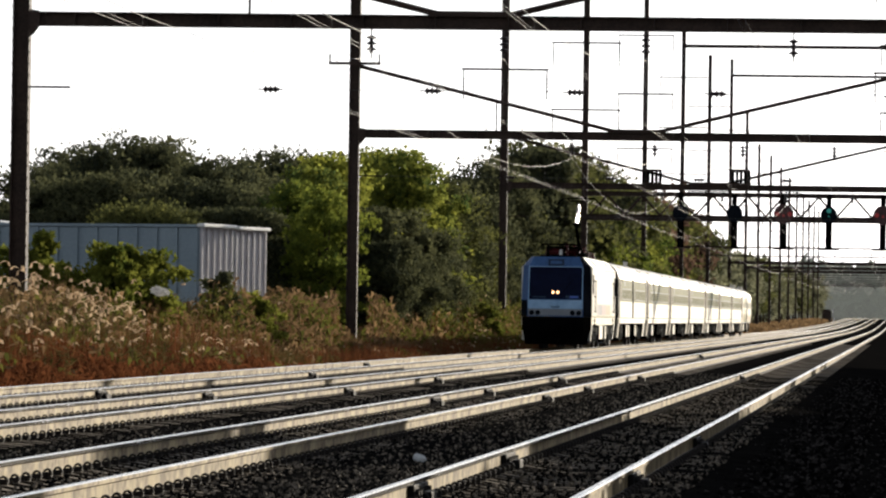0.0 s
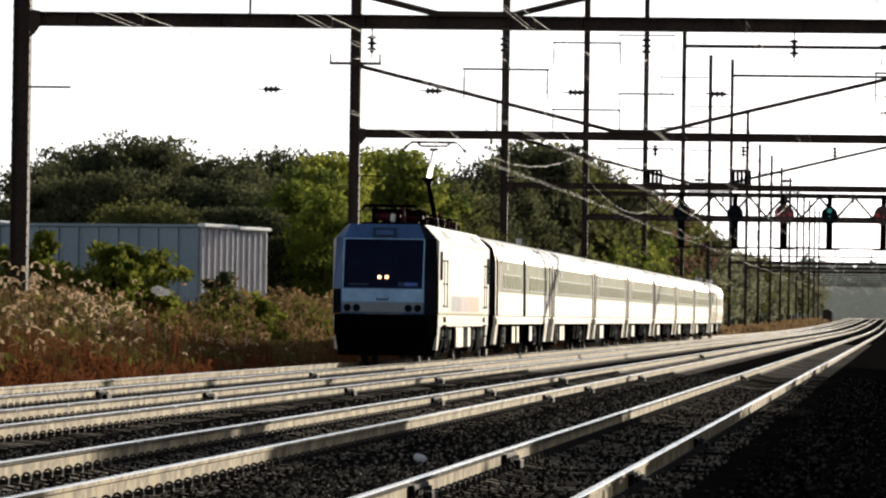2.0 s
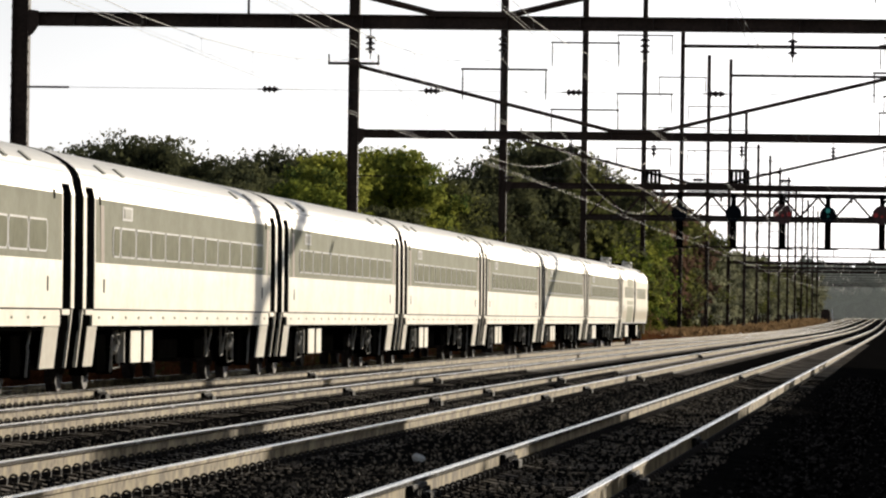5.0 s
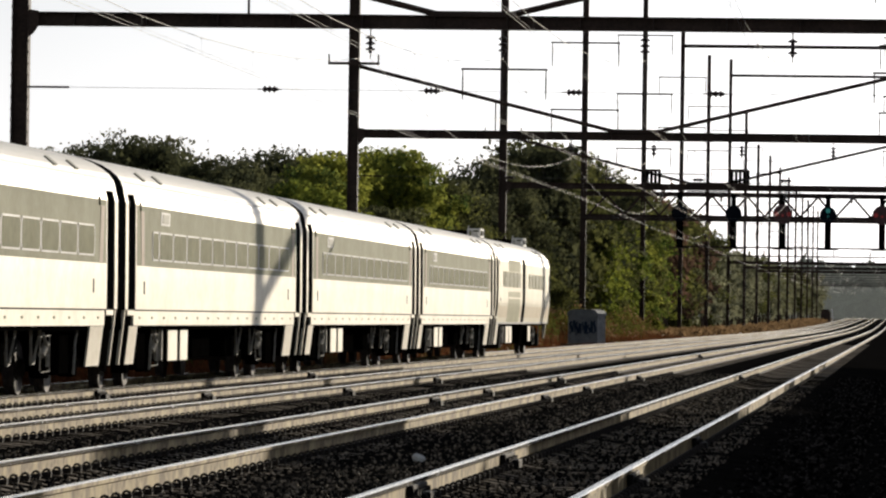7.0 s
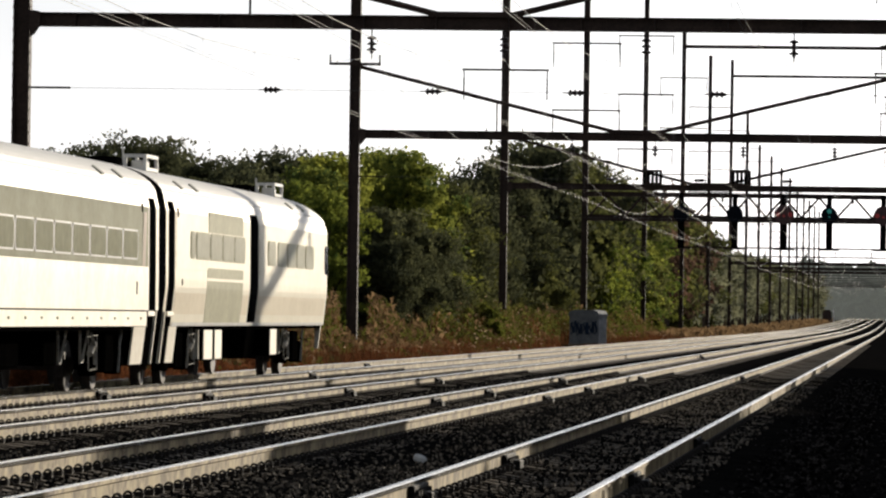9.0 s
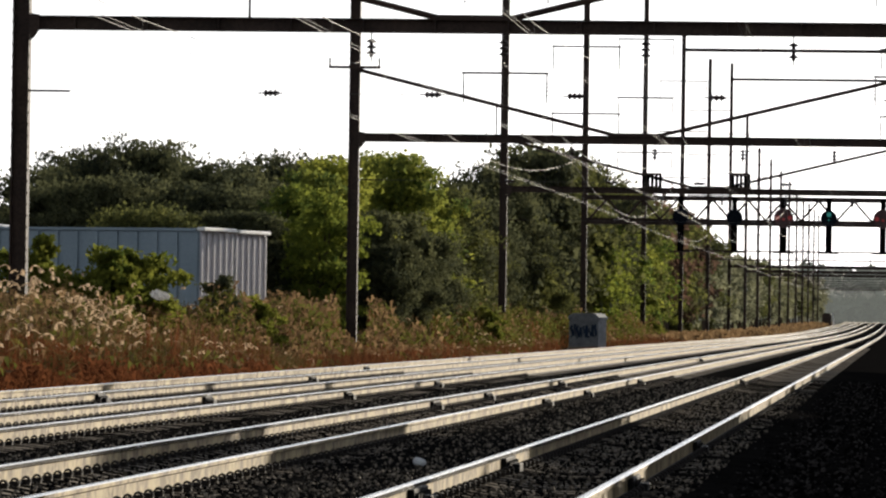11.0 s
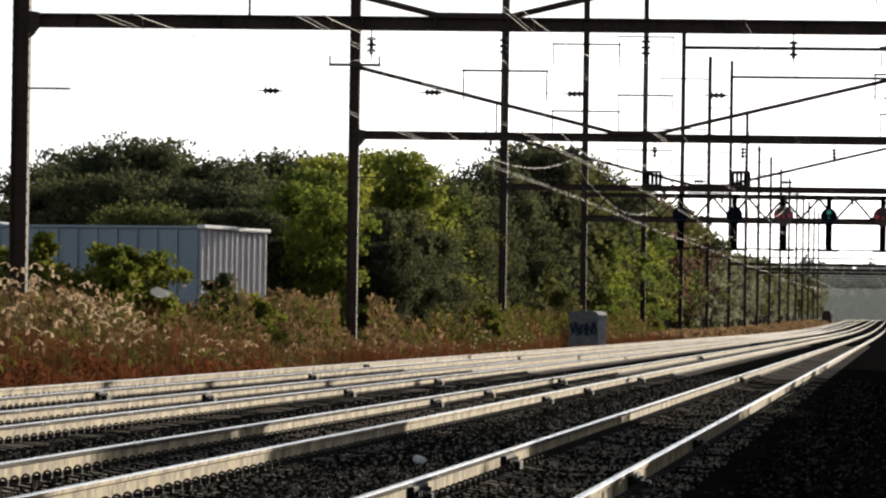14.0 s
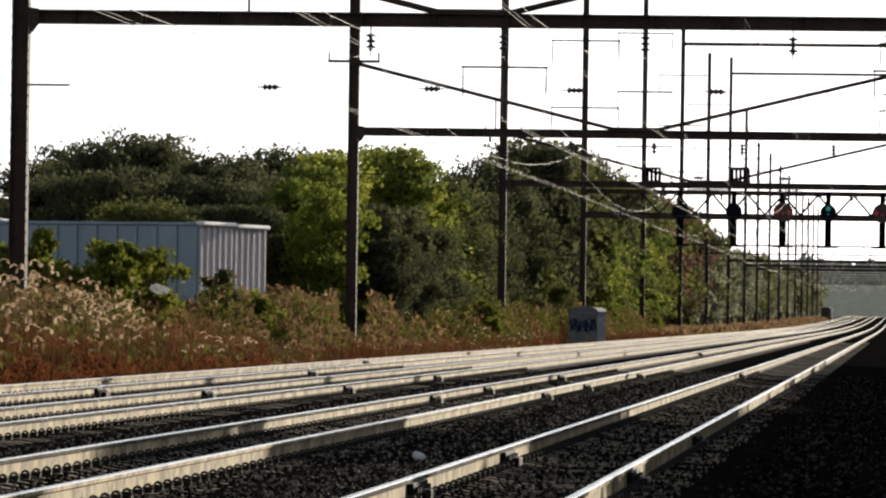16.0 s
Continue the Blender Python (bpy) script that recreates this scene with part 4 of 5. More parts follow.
        for y, w, mt in ((4.9, 3.0, M_PURPLE), (7.9, 2.6, M_PINK), (10.5, 3.6, M_ORANGE)):
            part("side_stripe", box(s * (hw - 0.003), s * (hw + 0.004), y, y + w, 1.43, 1.87), mt, lo)
        for k in range(7):
            part("stripe_bar", box(s * (hw - 0.003), s * (hw + 0.004), 4.0, 4.85, 1.44 + 0.066 * k, 1.465 + 0.066 * k), M_PURPLE, lo)
        part("gutter", box(s * (hw - 0.02), s * (hw + 0.012), 1.0, 17.7, 3.36, 3.385), M_DIRTY, lo)
        for y in (4.1, 13.7):
            v = bmesh.new()
            sl = Vector((-(hw * 0.28), 0, 0.45)).normalized()
            p0 = Vector((hw, y, 3.38)) + sl * 0.17
            q = [p0, p0 + Vector((0, 1.8, 0)), p0 + Vector((0, 1.8, 0)) + sl * 0.32, p0 + sl * 0.32]
            nrm = Vector((0.45, 0, hw * 0.28)).normalized() * 0.012
            a = [v.verts.new(((p + nrm).x * s, p.y, (p + nrm).z)) for p in q]
            c = [v.verts.new(((p - nrm).x * s, p.y, (p - nrm).z)) for p in q]
            v.faces.new(a)
            v.faces.new(c)
            for i in range(4):
                v.faces.new((a[i], a[(i + 1) % 4], c[(i + 1) % 4], c[i]))
            part("roof_vent", v, M_GRILLE, lo, "dark roof grille")
        # raised side panel between the cab doors, its frame and the seams of the roof slope
        part("side_panel", box(s * (hw - 0.003), s * (hw + 0.003), 3.75, 15.2, 1.93, 3.3), M_CREAM, lo, "cream side panel")
        for ya, yb, za, zb in ((3.62, 3.75, 1.40, 3.32), (15.2, 15.33, 1.40, 3.32), (3.75, 15.2, 1.885, 1.93)):
            part("panel_frame", box(s * (hw - 0.003), s * (hw + 0.006), ya, yb, za, zb), M_TRIM, lo)
        for y in (1.2, 3.9, 6.5, 8.3, 10.6, 12.9, 16.1):
            sd = Vector((-(hw * 0.28), 0, 0.45))
            nr = Vector((0.45, 0, hw * 0.28)).normalized() * 0.006
            g = bmesh.new()
            a, c = Vector((hw, y, 3.4)) + nr, Vector((hw, y, 3.4)) + nr + sd * 0.93
            rod(g, (s * a.x, a.y, a.z), (s * c.x, c.y, c.z), 0.005, 4)
            part("roof_seam", g, M_BAND, lo)
        part("lower_lip", box(s * (hw - 0.005), s * (hw + 0.005), 0.95, 17.65, 1.345, 1.40), M_DIRTY, lo)
        for y in (2.1, 3.0, 15.7, 16.5):
            for z in (1.57, 2.2, 2.85):
                part("rail_bracket", box(s * hw, s * (hw + 0.055), y + 0.03, y + 0.08, z - 0.025, z + 0.025), M_DARK, lo)
        for y in (2.4, 15.7):
            part("sand_hatch", box(s * (hw - 0.003), s * (hw + 0.008), y, y + 0.22, 1.12, 1.28), M_DARK, lo)
            part("sand_hatch", box(s * (hw - 0.003), s * (hw + 0.008), y + 0.45, y + 0.67, 1.12, 1.28), M_DARK, lo)
    # lower corner skirts
    for s in (1, -1):
        for ya, yb in ((0.9, 1.7), (17.0, 17.7)):
            w = bmesh.new()
            loft(w, [[(s * 1.2, ya, z), (s * (hw - 0.02 - 0.04 * (1 - k)), ya, z), (s * (hw - 0.02 - 0.04 * (1 - k)), yb - 0.3 * (1 - k), z), (s * 1.2, yb - 0.3 * (1 - k), z)] for k, z in ((0, 0.35), (1, 1.0))])
            part("corner_skirt", w, M_LOCO, lo)
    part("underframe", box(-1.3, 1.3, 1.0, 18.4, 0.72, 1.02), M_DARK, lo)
    for y, ln, mt in ((7.2, 2.3, M_WHITE), (11.1, 0.9, M_WHITE), (6.2, 0.7, M_DARK)):
        for s in (-1, 1):
            part("equipment_box", box(s * 0.7, s * 1.42, y, y + ln, 0.38, 0.98, bevel=0.03), mt, lo)
    for s in (-1, 1):
        for k in range(3):
            part("box_seam", box(s * 1.40, s * 1.425, 7.15, 9.55, 0.5 + 0.15 * k, 0.515 + 0.15 * k), M_DIRTY, lo)
        for yy in (2.2, 3.2, 4.9, 5.6, 12.6, 13.4, 15.2, 16.2):
            part("sand_pipe", tube(bmesh.new(), [(s * 1.38, yy, 1.0), (s * 1.4, yy + 0.05, 0.7), (s * 1.36, yy - 0.12, 0.4), (s * 1.3, yy - 0.2, 0.2)], 0.013, 5), M_STRUT, lo)
        for yy in (2.7, 5.1, 13.0, 15.8):
            part("spring", rod(bmesh.new(), (s * 1.36, yy, 0.62), (s * 1.36, yy, 0.9), 0.09, 10), M_STRUT, lo)
    bogie(lo, 3.9, 2.7, 0.5)
    bogie(lo, 14.6, 2.7, 0.5)
    # roof gear
    rg = bmesh.new()
    bx(rg, -0.75, 0.75, 1.2, 17.3, 3.83, 3.9)
    deck = part("roof_deck", rg, M_DARK, lo)
    for y, ln, w, h, mt in ((4.4, 1.2, 0.5, 0.3, M_DARK), (6.6, 2.2, 0.7, 0.22, M_DARK), (9.6, 1.5, 0.6, 0.3, M_DARK), (12.0, 1.2, 0.55, 0.25, M_DARK), (16.0, 1.2, 0.6, 0.24, M_DARK)):
        part("roof_unit", box(-w, w, y, y + ln, 3.9, 3.9 + h, bevel=0.05), mt, deck)
    for y in (3.3, 5.9, 9.1, 11.3, 13.2, 15.3):
        for x in (-0.6, 0.6):
            i = bmesh.new()
            for k in range(4):
                rod(i, (x, y, 3.9 + 0.08 * k), (x, y, 3.95 + 0.08 * k), 0.09, 8, 0.06)
            part("roof_insulator", i, M_RED, deck)
    for k in range(9):
        yy = 2.6 + 1.45 * k
        part("roof_pipe", tube(bmesh.new(), [(0.7, yy, 3.88), (0.7, yy, 4.1 + 0.1 * (k % 2)), (0.15, yy + 0.3, 4.18), (-0.5, yy + 0.2, 4.05)], 0.022, 5), M_DARK, deck)
    for yy in (2.2, 7.4, 13.6):
        part("roof_breaker", rod(bmesh.new(), (0.3, yy, 3.9), (0.3, yy, 4.42), 0.1, 8, 0.07), M_RED, deck)
    bb = bmesh.new()
    tube(bb, [(0.62, 3.0, 4.24), (0.62, 16.0, 4.24)], 0.025, 5)
    tube(bb, [(-0.62, 3.0, 4.24), (-0.62, 16.0, 4.24)], 0.025, 5)
    part("bus_bar", bb, M_DARK, deck)
    # open roof frames above the front cab, with a white block between them
    for y, x0, x1 in ((1.5, -0.5, 0.3), (2.9, 0.2, 0.8)):
        fr = bmesh.new()
        for x in (x0, x1 - 0.09):
            for yy in (y, y + 0.9):
                bx(fr, x, x + 0.09, yy, yy + 0.09, 3.9, 4.2)
        bx(fr, x0, x1, y, y + 0.99, 4.2, 4.28)
        part("roof_frame", fr, M_DARK, deck, "dark open frame on the roof")
        part("roof_coil", box(x0 + 0.02, x1 - 0.02, y + 0.1, y + 0.8, 3.95, 4.2, bevel=0.1), M_RED, deck)
    part("roof_block", box(0.05, 0.18, 1.25, 1.45, 3.9, 4.14, bevel=0.03), M_TRIM, deck, "white roof insulator block")
    # folded pantograph above the front cab
    fp = bmesh.new()
    tube(fp, [(-0.75, 1.5, 4.35), (0.75, 1.5, 4.35)], 0.03, 5)
    tube(fp, [(-0.75, 1.9, 4.35), (0.75, 1.9, 4.35)], 0.03, 5)
    tube(fp, [(-0.86, 1.7, 4.18), (-0.66, 1.7, 4.38), (0.66, 1.7, 4.38), (0.86, 1.7, 4.18)], 0.025, 5)
    tube(fp, [(0.45, 1.7, 4.3), (0.25, 5.4, 4.2)], 0.03, 5)
    tube(fp, [(-0.45, 1.7, 4.3), (-0.25, 5.4, 4.2)], 0.03, 5)
    part("folded_pantograph", fp, M_DARK, deck)
    # raised pantograph near the back: a half diamond
    base = bmesh.new()
    tube(base, [(-0.5, 14.2, 4.2), (0.5, 14.2, 4.2), (0.5, 15.6, 4.2), (-0.5, 15.6, 4.2), (-0.5, 14.2, 4.2)], 0.035, 5)
    rp = part("pantograph", base, M_DARK, lo, "raised half-diamond pantograph")
    part("lower_arm", rod(bmesh.new(), (0, 15.4, 4.2), (0, 12.9, 5.3), 0.085, 8, 0.06), M_DARK, rp)
    part("knee", rod(bmesh.new(), (0, 12.9, 5.22), (0, 12.9, 5.4), 0.06, 8, 0.14), M_DARK, rp)
    part("knee_bar", rod(bmesh.new(), (-0.19, 12.9, 5.43), (0.19, 12.9, 5.43), 0.045, 8), M_DARK, rp)
    for s in (-1, 1):
        part("upper_arm", rod(bmesh.new(), (s * 0.05, 12.9, 5.43), (s * 0.03, 14.5, 6.37), 0.026, 8), M_ARM, rp, "bright metal upper arm")
    for dy in (-0.2, 0.2):
        bar = part("collector_bar", tube(bmesh.new(), [(-0.68, 14.5 + dy, 6.60), (0.68, 14.5 + dy, 6.60)], 0.032, 5), M_DARK, rp)
        for s in (-1, 1):
            part("horn", tube(bmesh.new(), [(s * 0.66, 14.5 + dy, 6.60), (s * 0.76, 14.5 + dy, 6.54), (s * 0.95, 14.5 + dy, 6.35)], 0.017, 5), M_DARK, bar)
            part("horn_tip", rod(bmesh.new(), (s * 0.93, 14.5 + dy, 6.38), (s * 0.98, 14.5 + dy, 6.31), 0.042, 6), M_DARK, bar)
    part("head_frame", tube(bmesh.new(), [(-0.5, 14.5, 6.57), (-0.38, 14.5, 6.48), (0.38, 14.5, 6.48), (0.5, 14.5, 6.57)], 0.034, 5), M_DARK, rp)
    part("head_hub", rod(bmesh.new(), (-0.13, 14.5, 6.38), (0.13, 14.5, 6.38), 0.04, 6), M_DARK, rp)
    g = bmesh.new()
    bx(g, -1.2, 1.2, 18.56, 19.85, 1.0, 3.6)
    part("gangway", g, M_RUBBERSHADE, lo)
    return lo


LOCO = locomotive()
plain = coach("plain")
COACHES = [coach("centre")] + [plain] + [copy_thing(plain, pose(0, 0, 0)) for _ in range(5)] + [coach("cab")]


# ---- shed, hut ----
def build_sheds():
    """Ribbed steel boxes behind the reeds; shaded walls and sunlit ends differ in colour."""
    turn = pose(-26.78, 190.0, 0, 0, 0, -16)
    for k, y0 in enumerate((0.0, 3.3)):
        sh = thing("storage_shed", turn @ pose(0, y0, 0), "ribbed steel storage shed, blue-grey for shade and white for its sunlit edge", "shed", "ribbed sheds beyond the reeds")
        w, h, z0, ln = 10.5, 4.55 - 0.04 * k, -0.9, 3.1
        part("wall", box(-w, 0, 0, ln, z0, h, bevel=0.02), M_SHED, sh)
        part("end_wall", box(0.0, 0.004, 0.02, ln - 0.02, z0, h), M_SHEDEND, sh, "end wall coloured paler grey for sunlight")
        for i in range(13):
            x = -0.05 - i * 0.845
            if x > -w:
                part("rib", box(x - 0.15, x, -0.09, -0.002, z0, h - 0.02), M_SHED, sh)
        for i in range(6):
            y = 0.12 + i * (ln - 0.24) / 5
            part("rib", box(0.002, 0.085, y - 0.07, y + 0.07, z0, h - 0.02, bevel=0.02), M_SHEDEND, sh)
        part("eave", box(-0.1, 0.24, -0.06, ln + 0.03, h + 0.002, h + 0.16, bevel=0.04), M_SHEDROOF, sh, "roof edge whitened for sunlight")
        part("roof", box(-w - 0.05, -0.1, -0.08, ln + 0.03, h + 0.002, h + 0.12, bevel=0.02), M_SHED, sh)
    # a rounded tank-like end further off
    tk = bmesh.new()
    prism(tk, [(-4 + 3.2 * math.cos(a), 2.2 + 3.0 * math.sin(a)) for a in np.linspace(0, math.pi, 12)] + [(-7.2, -0.8), (-0.8, -0.8)], 0, 9)
    solid("round_roof_shed", tk, M_SHEDROOF, "metal shed with a rounded roof whitened for sunlight", "shed", at=(-35.2, 212, -0.02))


def build_hut():
    y = 352.0
    hut = thing("relay_hut", (-21.75, y, -0.6, 0, 0, -24), "faded blue-grey steel relay hut covered in pale graffiti", "relay hut")
    b = bmesh.new()
    prof = [(-1.16, 0.1), (1.16, 0.1), (1.16, 2.2), (1.0, 2.38), (0.7, 2.45), (-0.7, 2.45), (-1.0, 2.38), (-1.16, 2.2)]
    prism(b, prof, -1.0, 0.2)
    part("shell", b, M_HUT, hut)
    part("roof", prism(bmesh.new(), [(-1.22, 2.06), (1.22, 2.06), (1.22, 2.22), (1.03, 2.42), (0.72, 2.5), (-0.72, 2.5), (-1.03, 2.42), (-1.22, 2.22)], -1.09, 0.26), M_HUT, hut, "weathered grey rounded roof cap")
    part("plinth", box(-1.22, 1.22, -1.06, 0.26, 0, 0.12), M_TIE, hut)
    for x in (-0.95, 0.05):
        part("door", box(x, x + 0.9, -1.03, -1.0, 0.25, 2.05, bevel=0.008), M_HUT, hut)
    rnd = random.Random(5)
    for i in range(9):
        # sprayed letters: dark strokes with pale fills between them
        x, z, w = -1.0 + 0.235 * i, 1.22 + 0.1 * math.sin(i * 1.9), rnd.uniform(0.09, 0.14)
        h = rnd.uniform(0.28, 0.45)
        pts = [(x, z - h), (x + w * 0.4, z + h), (x + w, z + h * 0.9), (x + w * 1.5, z - h)] if i % 2 else [(x + w, z + h), (x, z + h * 0.6), (x + w, z), (x + w * 1.2, z - h * 0.7), (x, z - h)]
        part("graffiti_stroke", tube(bmesh.new(), [(p, -1.035, q) for p, q in pts], rnd.uniform(0.05, 0.085), 5), M_BOARD, hut, "dark sprayed stroke")
        if i % 3 != 1:
            part("graffiti_fill", box(x + 0.02, x + rnd.uniform(0.1, 0.16), -1.034, -1.03, z - h * 0.7, z - h * 0.2, bevel=0.001), M_GRAF, hut, "pale sprayed fill")


# ---- plants ----
def quads(centres, sizes, rnd, stretch=1.0, upright=0.0):
    """Leaf quads of random turn at the given places."""
    n = len(centres)
    c, s = np.asarray(centres, float), np.asarray(sizes, float)[:, None]
    u = rnd.normal(size=(n, 3)) + np.array((0.0, 0.0, upright))
    u /= np.linalg.norm(u, axis=1)[:, None]
    v = rnd.normal(size=(n, 3))
    v -= (v * u).sum(1)[:, None] * u
    v /= np.linalg.norm(v, axis=1)[:, None]
    u, v = u * s * 0.5 * stretch, v * s * 0.5
    verts = np.stack([c - u, c + 0.6 * u - v, c + 0.8 * u + v], 1).reshape(-1, 3)
    faces = np.arange(3 * n).reshape(-1, 3)
    return verts, faces


def crown_mesh(seed, height, radius, base, clumps, leaves, size, lobes=9, core=0.0):
    """Flat sprays of leaves on many small rounded lobes, with gaps between them."""
    rnd = np.random.RandomState(seed)
    lob = []
    tall = height - base
    for k in range(lobes):
        a = 2.4 * k + rnd.uniform(-0.4, 0.4)
        u = (k + 0.5) / lobes
        wide = math.sin(math.pi * (0.14 + 0.74 * u)) ** 0.7
        r = radius * 0.72 * wide * rnd.uniform(0.55, 1.0)
        lob.append((r * math.cos(a), r * math.sin(a), base + tall * (0.12 + 0.74 * u), radius * rnd.uniform(0.32, 0.5)))
    lob.append((rnd.uniform(-0.12, 0.12) * radius, 0, height - radius * 0.36, radius * 0.34))
    lob.append((0, 0, base + tall * 0.42, radius * 0.62))
    sprays = []
    for k in range(clumps):
        x, y, z, r = lob[k % len(lob)]
        d = rnd.normal(size=3) + np.array((0, 0, 0.35))
        d /= np.linalg.norm(d)
        q = np.array((x, y, z)) + d * r * rnd.uniform(0.5, 1.25)
        q[2] = min(max(q[2], base * 0.6), height)
        sprays.append((q, d, rnd.uniform(0.5, 1.25)))
    pick = rnd.randint(0, clumps, leaves)
    cs, ds, ws = (np.array([p[i] for p in sprays])[pick] for i in range(3))
    spread = radius * 0.17 * ws[:, None]
    off = np.clip(rnd.normal(size=(leaves, 3)), -1.6, 1.6)
    out = np.hypot(off[:, 0], off[:, 1])
    flat = off * np.array((1, 1, 0.5)) - np.array((0, 0, 0.16)) * (out ** 2)[:, None] * 0.5
    pts = cs + flat * spread + ds * spread * 0.3
    sizes = rnd.uniform(0.55, 1.3, leaves) * size
    if core:
        # shaded inner foliage of larger leaf masses
        m = int(leaves * core)
        at = np.array(lob)[rnd.randint(0, len(lob), m)]
        d = rnd.normal(size=(m, 3))
        d /= np.linalg.norm(d, axis=1)[:, None]
        pts[:m] = at[:, :3] + d * at[:, 3:] * (0.72 * rnd.uniform(0, 1, (m, 1)) ** 0.4)
        sizes[:m] = size * rnd.uniform(1.8, 3.2, m)
    v, f = quads(pts, sizes, rnd, 1.4)
    return v, f, lob


def make_tree(seed, height, radius, base, mat, label, clumps=90, leaves=3600, size=0.34, name="tree", category="tree", core=0.0):
    v, f, lob = crown_mesh(seed, height, radius, base, clumps, leaves, size, core=core)
    t = thing(name, (0, 0, 0), label, category)
    bm = bmesh.new()
    lean = random.Random(seed).uniform(-0.3, 0.3)
    top = base + (height - base) * 0.7
    pts = [(0, 0, -0.3), (lean * 0.3, 0.05, base * 0.6), (lean, 0.1, top * 0.6), (lean * 1.2, 0, top)]
    r = 0.028 * height
    for i in range(3):
        rod(bm, pts[i], pts[i + 1], r * (1 - 0.28 * i), 7, r * (1 - 0.28 * (i + 1)))
    trunk = part("trunk", bm, M_BARK, t)
    for x, y, z, rr in lob:
        lb = bmesh.new()
        zz = max(base * 0.6, z * 0.62)
        rod(lb, (lean * 0.6, 0.05, zz), (x * 0.95, y * 0.95, z), r * 0.42, 5, r * 0.12)
        part("limb", lb, M_BARK, trunk)
    part("crown", (v, f), mat, t)
    return t


def plant(protos, spots, group):
    """Set copies of the prototypes: (which, x, y, scale, turn)."""
    used = set()
    for k, x, y, s, a in spots:
        m = pose(x, y, grade(y) - 0.6, 0, 0, a) @ Matrix.Scale(s, 4)
        if k in used:
            t = protos[k]
            c = copy_thing(t, pose(0, 0, 0))
            c.matrix_basis = m
        else:
            used.add(k)
            c = protos[k]
            c.matrix_basis = m
        tagged(c, group=group)
    for k, t in enumerate(protos):
        if k not in used:
            for ob in [*t.children_recursive, t]:
                bpy.data.objects.remove(ob)


def at_px(px, d):
    """x of the place at depth d that lies px to the left of the line's vanishing direction."""
    return -(1593 - px) * d / FOCAL


def build_trees():
    kinds = [(11, 12.0, 3.6, 2.2, M_LEAFDARK, "tall dark green broadleaf tree", 15000, 0.22), (12, 11.0, 3.2, 1.6, M_LEAFLIGHT, "sunlit yellow-green young tree", 15000, 0.2),
             (13, 12.5, 4.2, 2.0, M_LEAFMID, "full mid-green broadleaf tree", 15000, 0.22), (14, 10.0, 2.8, 1.2, M_LEAFYOUNG, "slender sunlit fresh green young tree", 11500, 0.19),
             (15, 13.0, 4.6, 2.4, M_LEAFDARK, "wide dark green tree with an uneven crown", 16000, 0.23), (16, 8.0, 3.2, 0.9, M_LEAFRED, "russet brown autumn broadleaf tree", 9500, 0.21),
             (17, 9.0, 3.4, 0.4, M_LEAFMID, "low bushy green broadleaf tree", 12000, 0.2)]
    # far kinds carry the haze in their leaf colour
    far = [(18, 11.0, 3.6, 0.8, M_LEAFHAZE, "haze-grey green broadleaf tree down the line", 12000, 0.21), (19, 12.0, 3.2, 0.6, M_LEAFHAZE, "tall haze-pale green broadleaf tree", 12000, 0.2)]
    heights = [k[1] for k in kinds]
    protos = [make_tree(s, h, r, b, m, words, 130, int(n * 0.9), size, core=0.02 if m in (M_LEAFLIGHT, M_LEAFYOUNG) else 0.12) for s, h, r, b, m, words, n, size in kinds]
    protos += [make_tree(s + 50, h, r, b, m, words, 120, n // 2, size * 1.4, core=0.02 if m in (M_LEAFLIGHT, M_LEAFYOUNG) else 0.12) for s, h, r, b, m, words, n, size in kinds]
    protos += [make_tree(s + 80, h, r, b, m, words, 130, n // 2, size * 1.35, core=0.02 if m in (M_LEAFLIGHT, M_LEAFYOUNG) else 0.12) for s, h, r, b, m, words, n, size in kinds]
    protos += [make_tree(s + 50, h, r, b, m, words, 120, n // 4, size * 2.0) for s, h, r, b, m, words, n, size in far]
    heights += [0] * 14 + [f[1] for f in far]
    rnd = random.Random(3)
    spots = []

    def put(k, px, d, height_y, j=0.0):
        """A tree whose top reaches a given height over the horizon line."""
        if 780 < px < 1300:
            d = max(d, FOCAL * (26.0 if k in (1, 3, 6) else 28.0) / (1593 - px))       # the wood stands behind the row of poles
        horizon = 572 - 0.01475 * (1593 - px)
        top = EYE[2] + (horizon - height_y) * d / FOCAL + 0.6 - grade(d)
        spots.append((k + (0 if d < 362 or k > 20 else 14 if d < 450 else 7), at_px(px, d) + j, d, 0.985 * top / heights[k], rnd.uniform(0, 360)))

    # far wood behind the sheds
    for px, hy in ((15, 300), (60, 284), (110, 268), (165, 262), (215, 236), (262, 250), (310, 268), (345, 282), (385, 290), (425, 288), (465, 280), (515, 262), (555, 275)):
        put(rnd.choice((0, 4)), px, rnd.uniform(290, 320), hy)
    for px, hy in ((40, 330), (90, 320), (140, 310), (190, 300), (250, 305), (300, 320), (350, 325), (410, 330), (460, 330), (500, 315)):
        put(rnd.choice((0, 4)), px, rnd.uniform(265, 282), hy)
    # sunlit group beside the second pole
    for k, px, d, hy in ((3, 505, 232, 318), (1, 545, 236, 290), (1, 584, 240, 268), (3, 570, 226, 330), (1, 650, 262, 262), (1, 695, 258, 258), (1, 735, 262, 285), (2, 775, 270, 326),
                         (0, 672, 232, 372), (0, 715, 244, 376), (4, 745, 252, 402), (0, 668, 230, 430), (4, 720, 240, 440), (0, 770, 262, 410), (0, 800, 280, 345), (6, 610, 236, 420)):
        put(k, px, d, hy)
    # clipped-looking scrub behind the sheds
    for i in range(7):
        put(6, 195 + i * 19, 222 + i % 3, 372 - (i % 2) * 6)
    for i in range(8):
        put(0, 335 + i * 19, 226 + i % 3, 374)
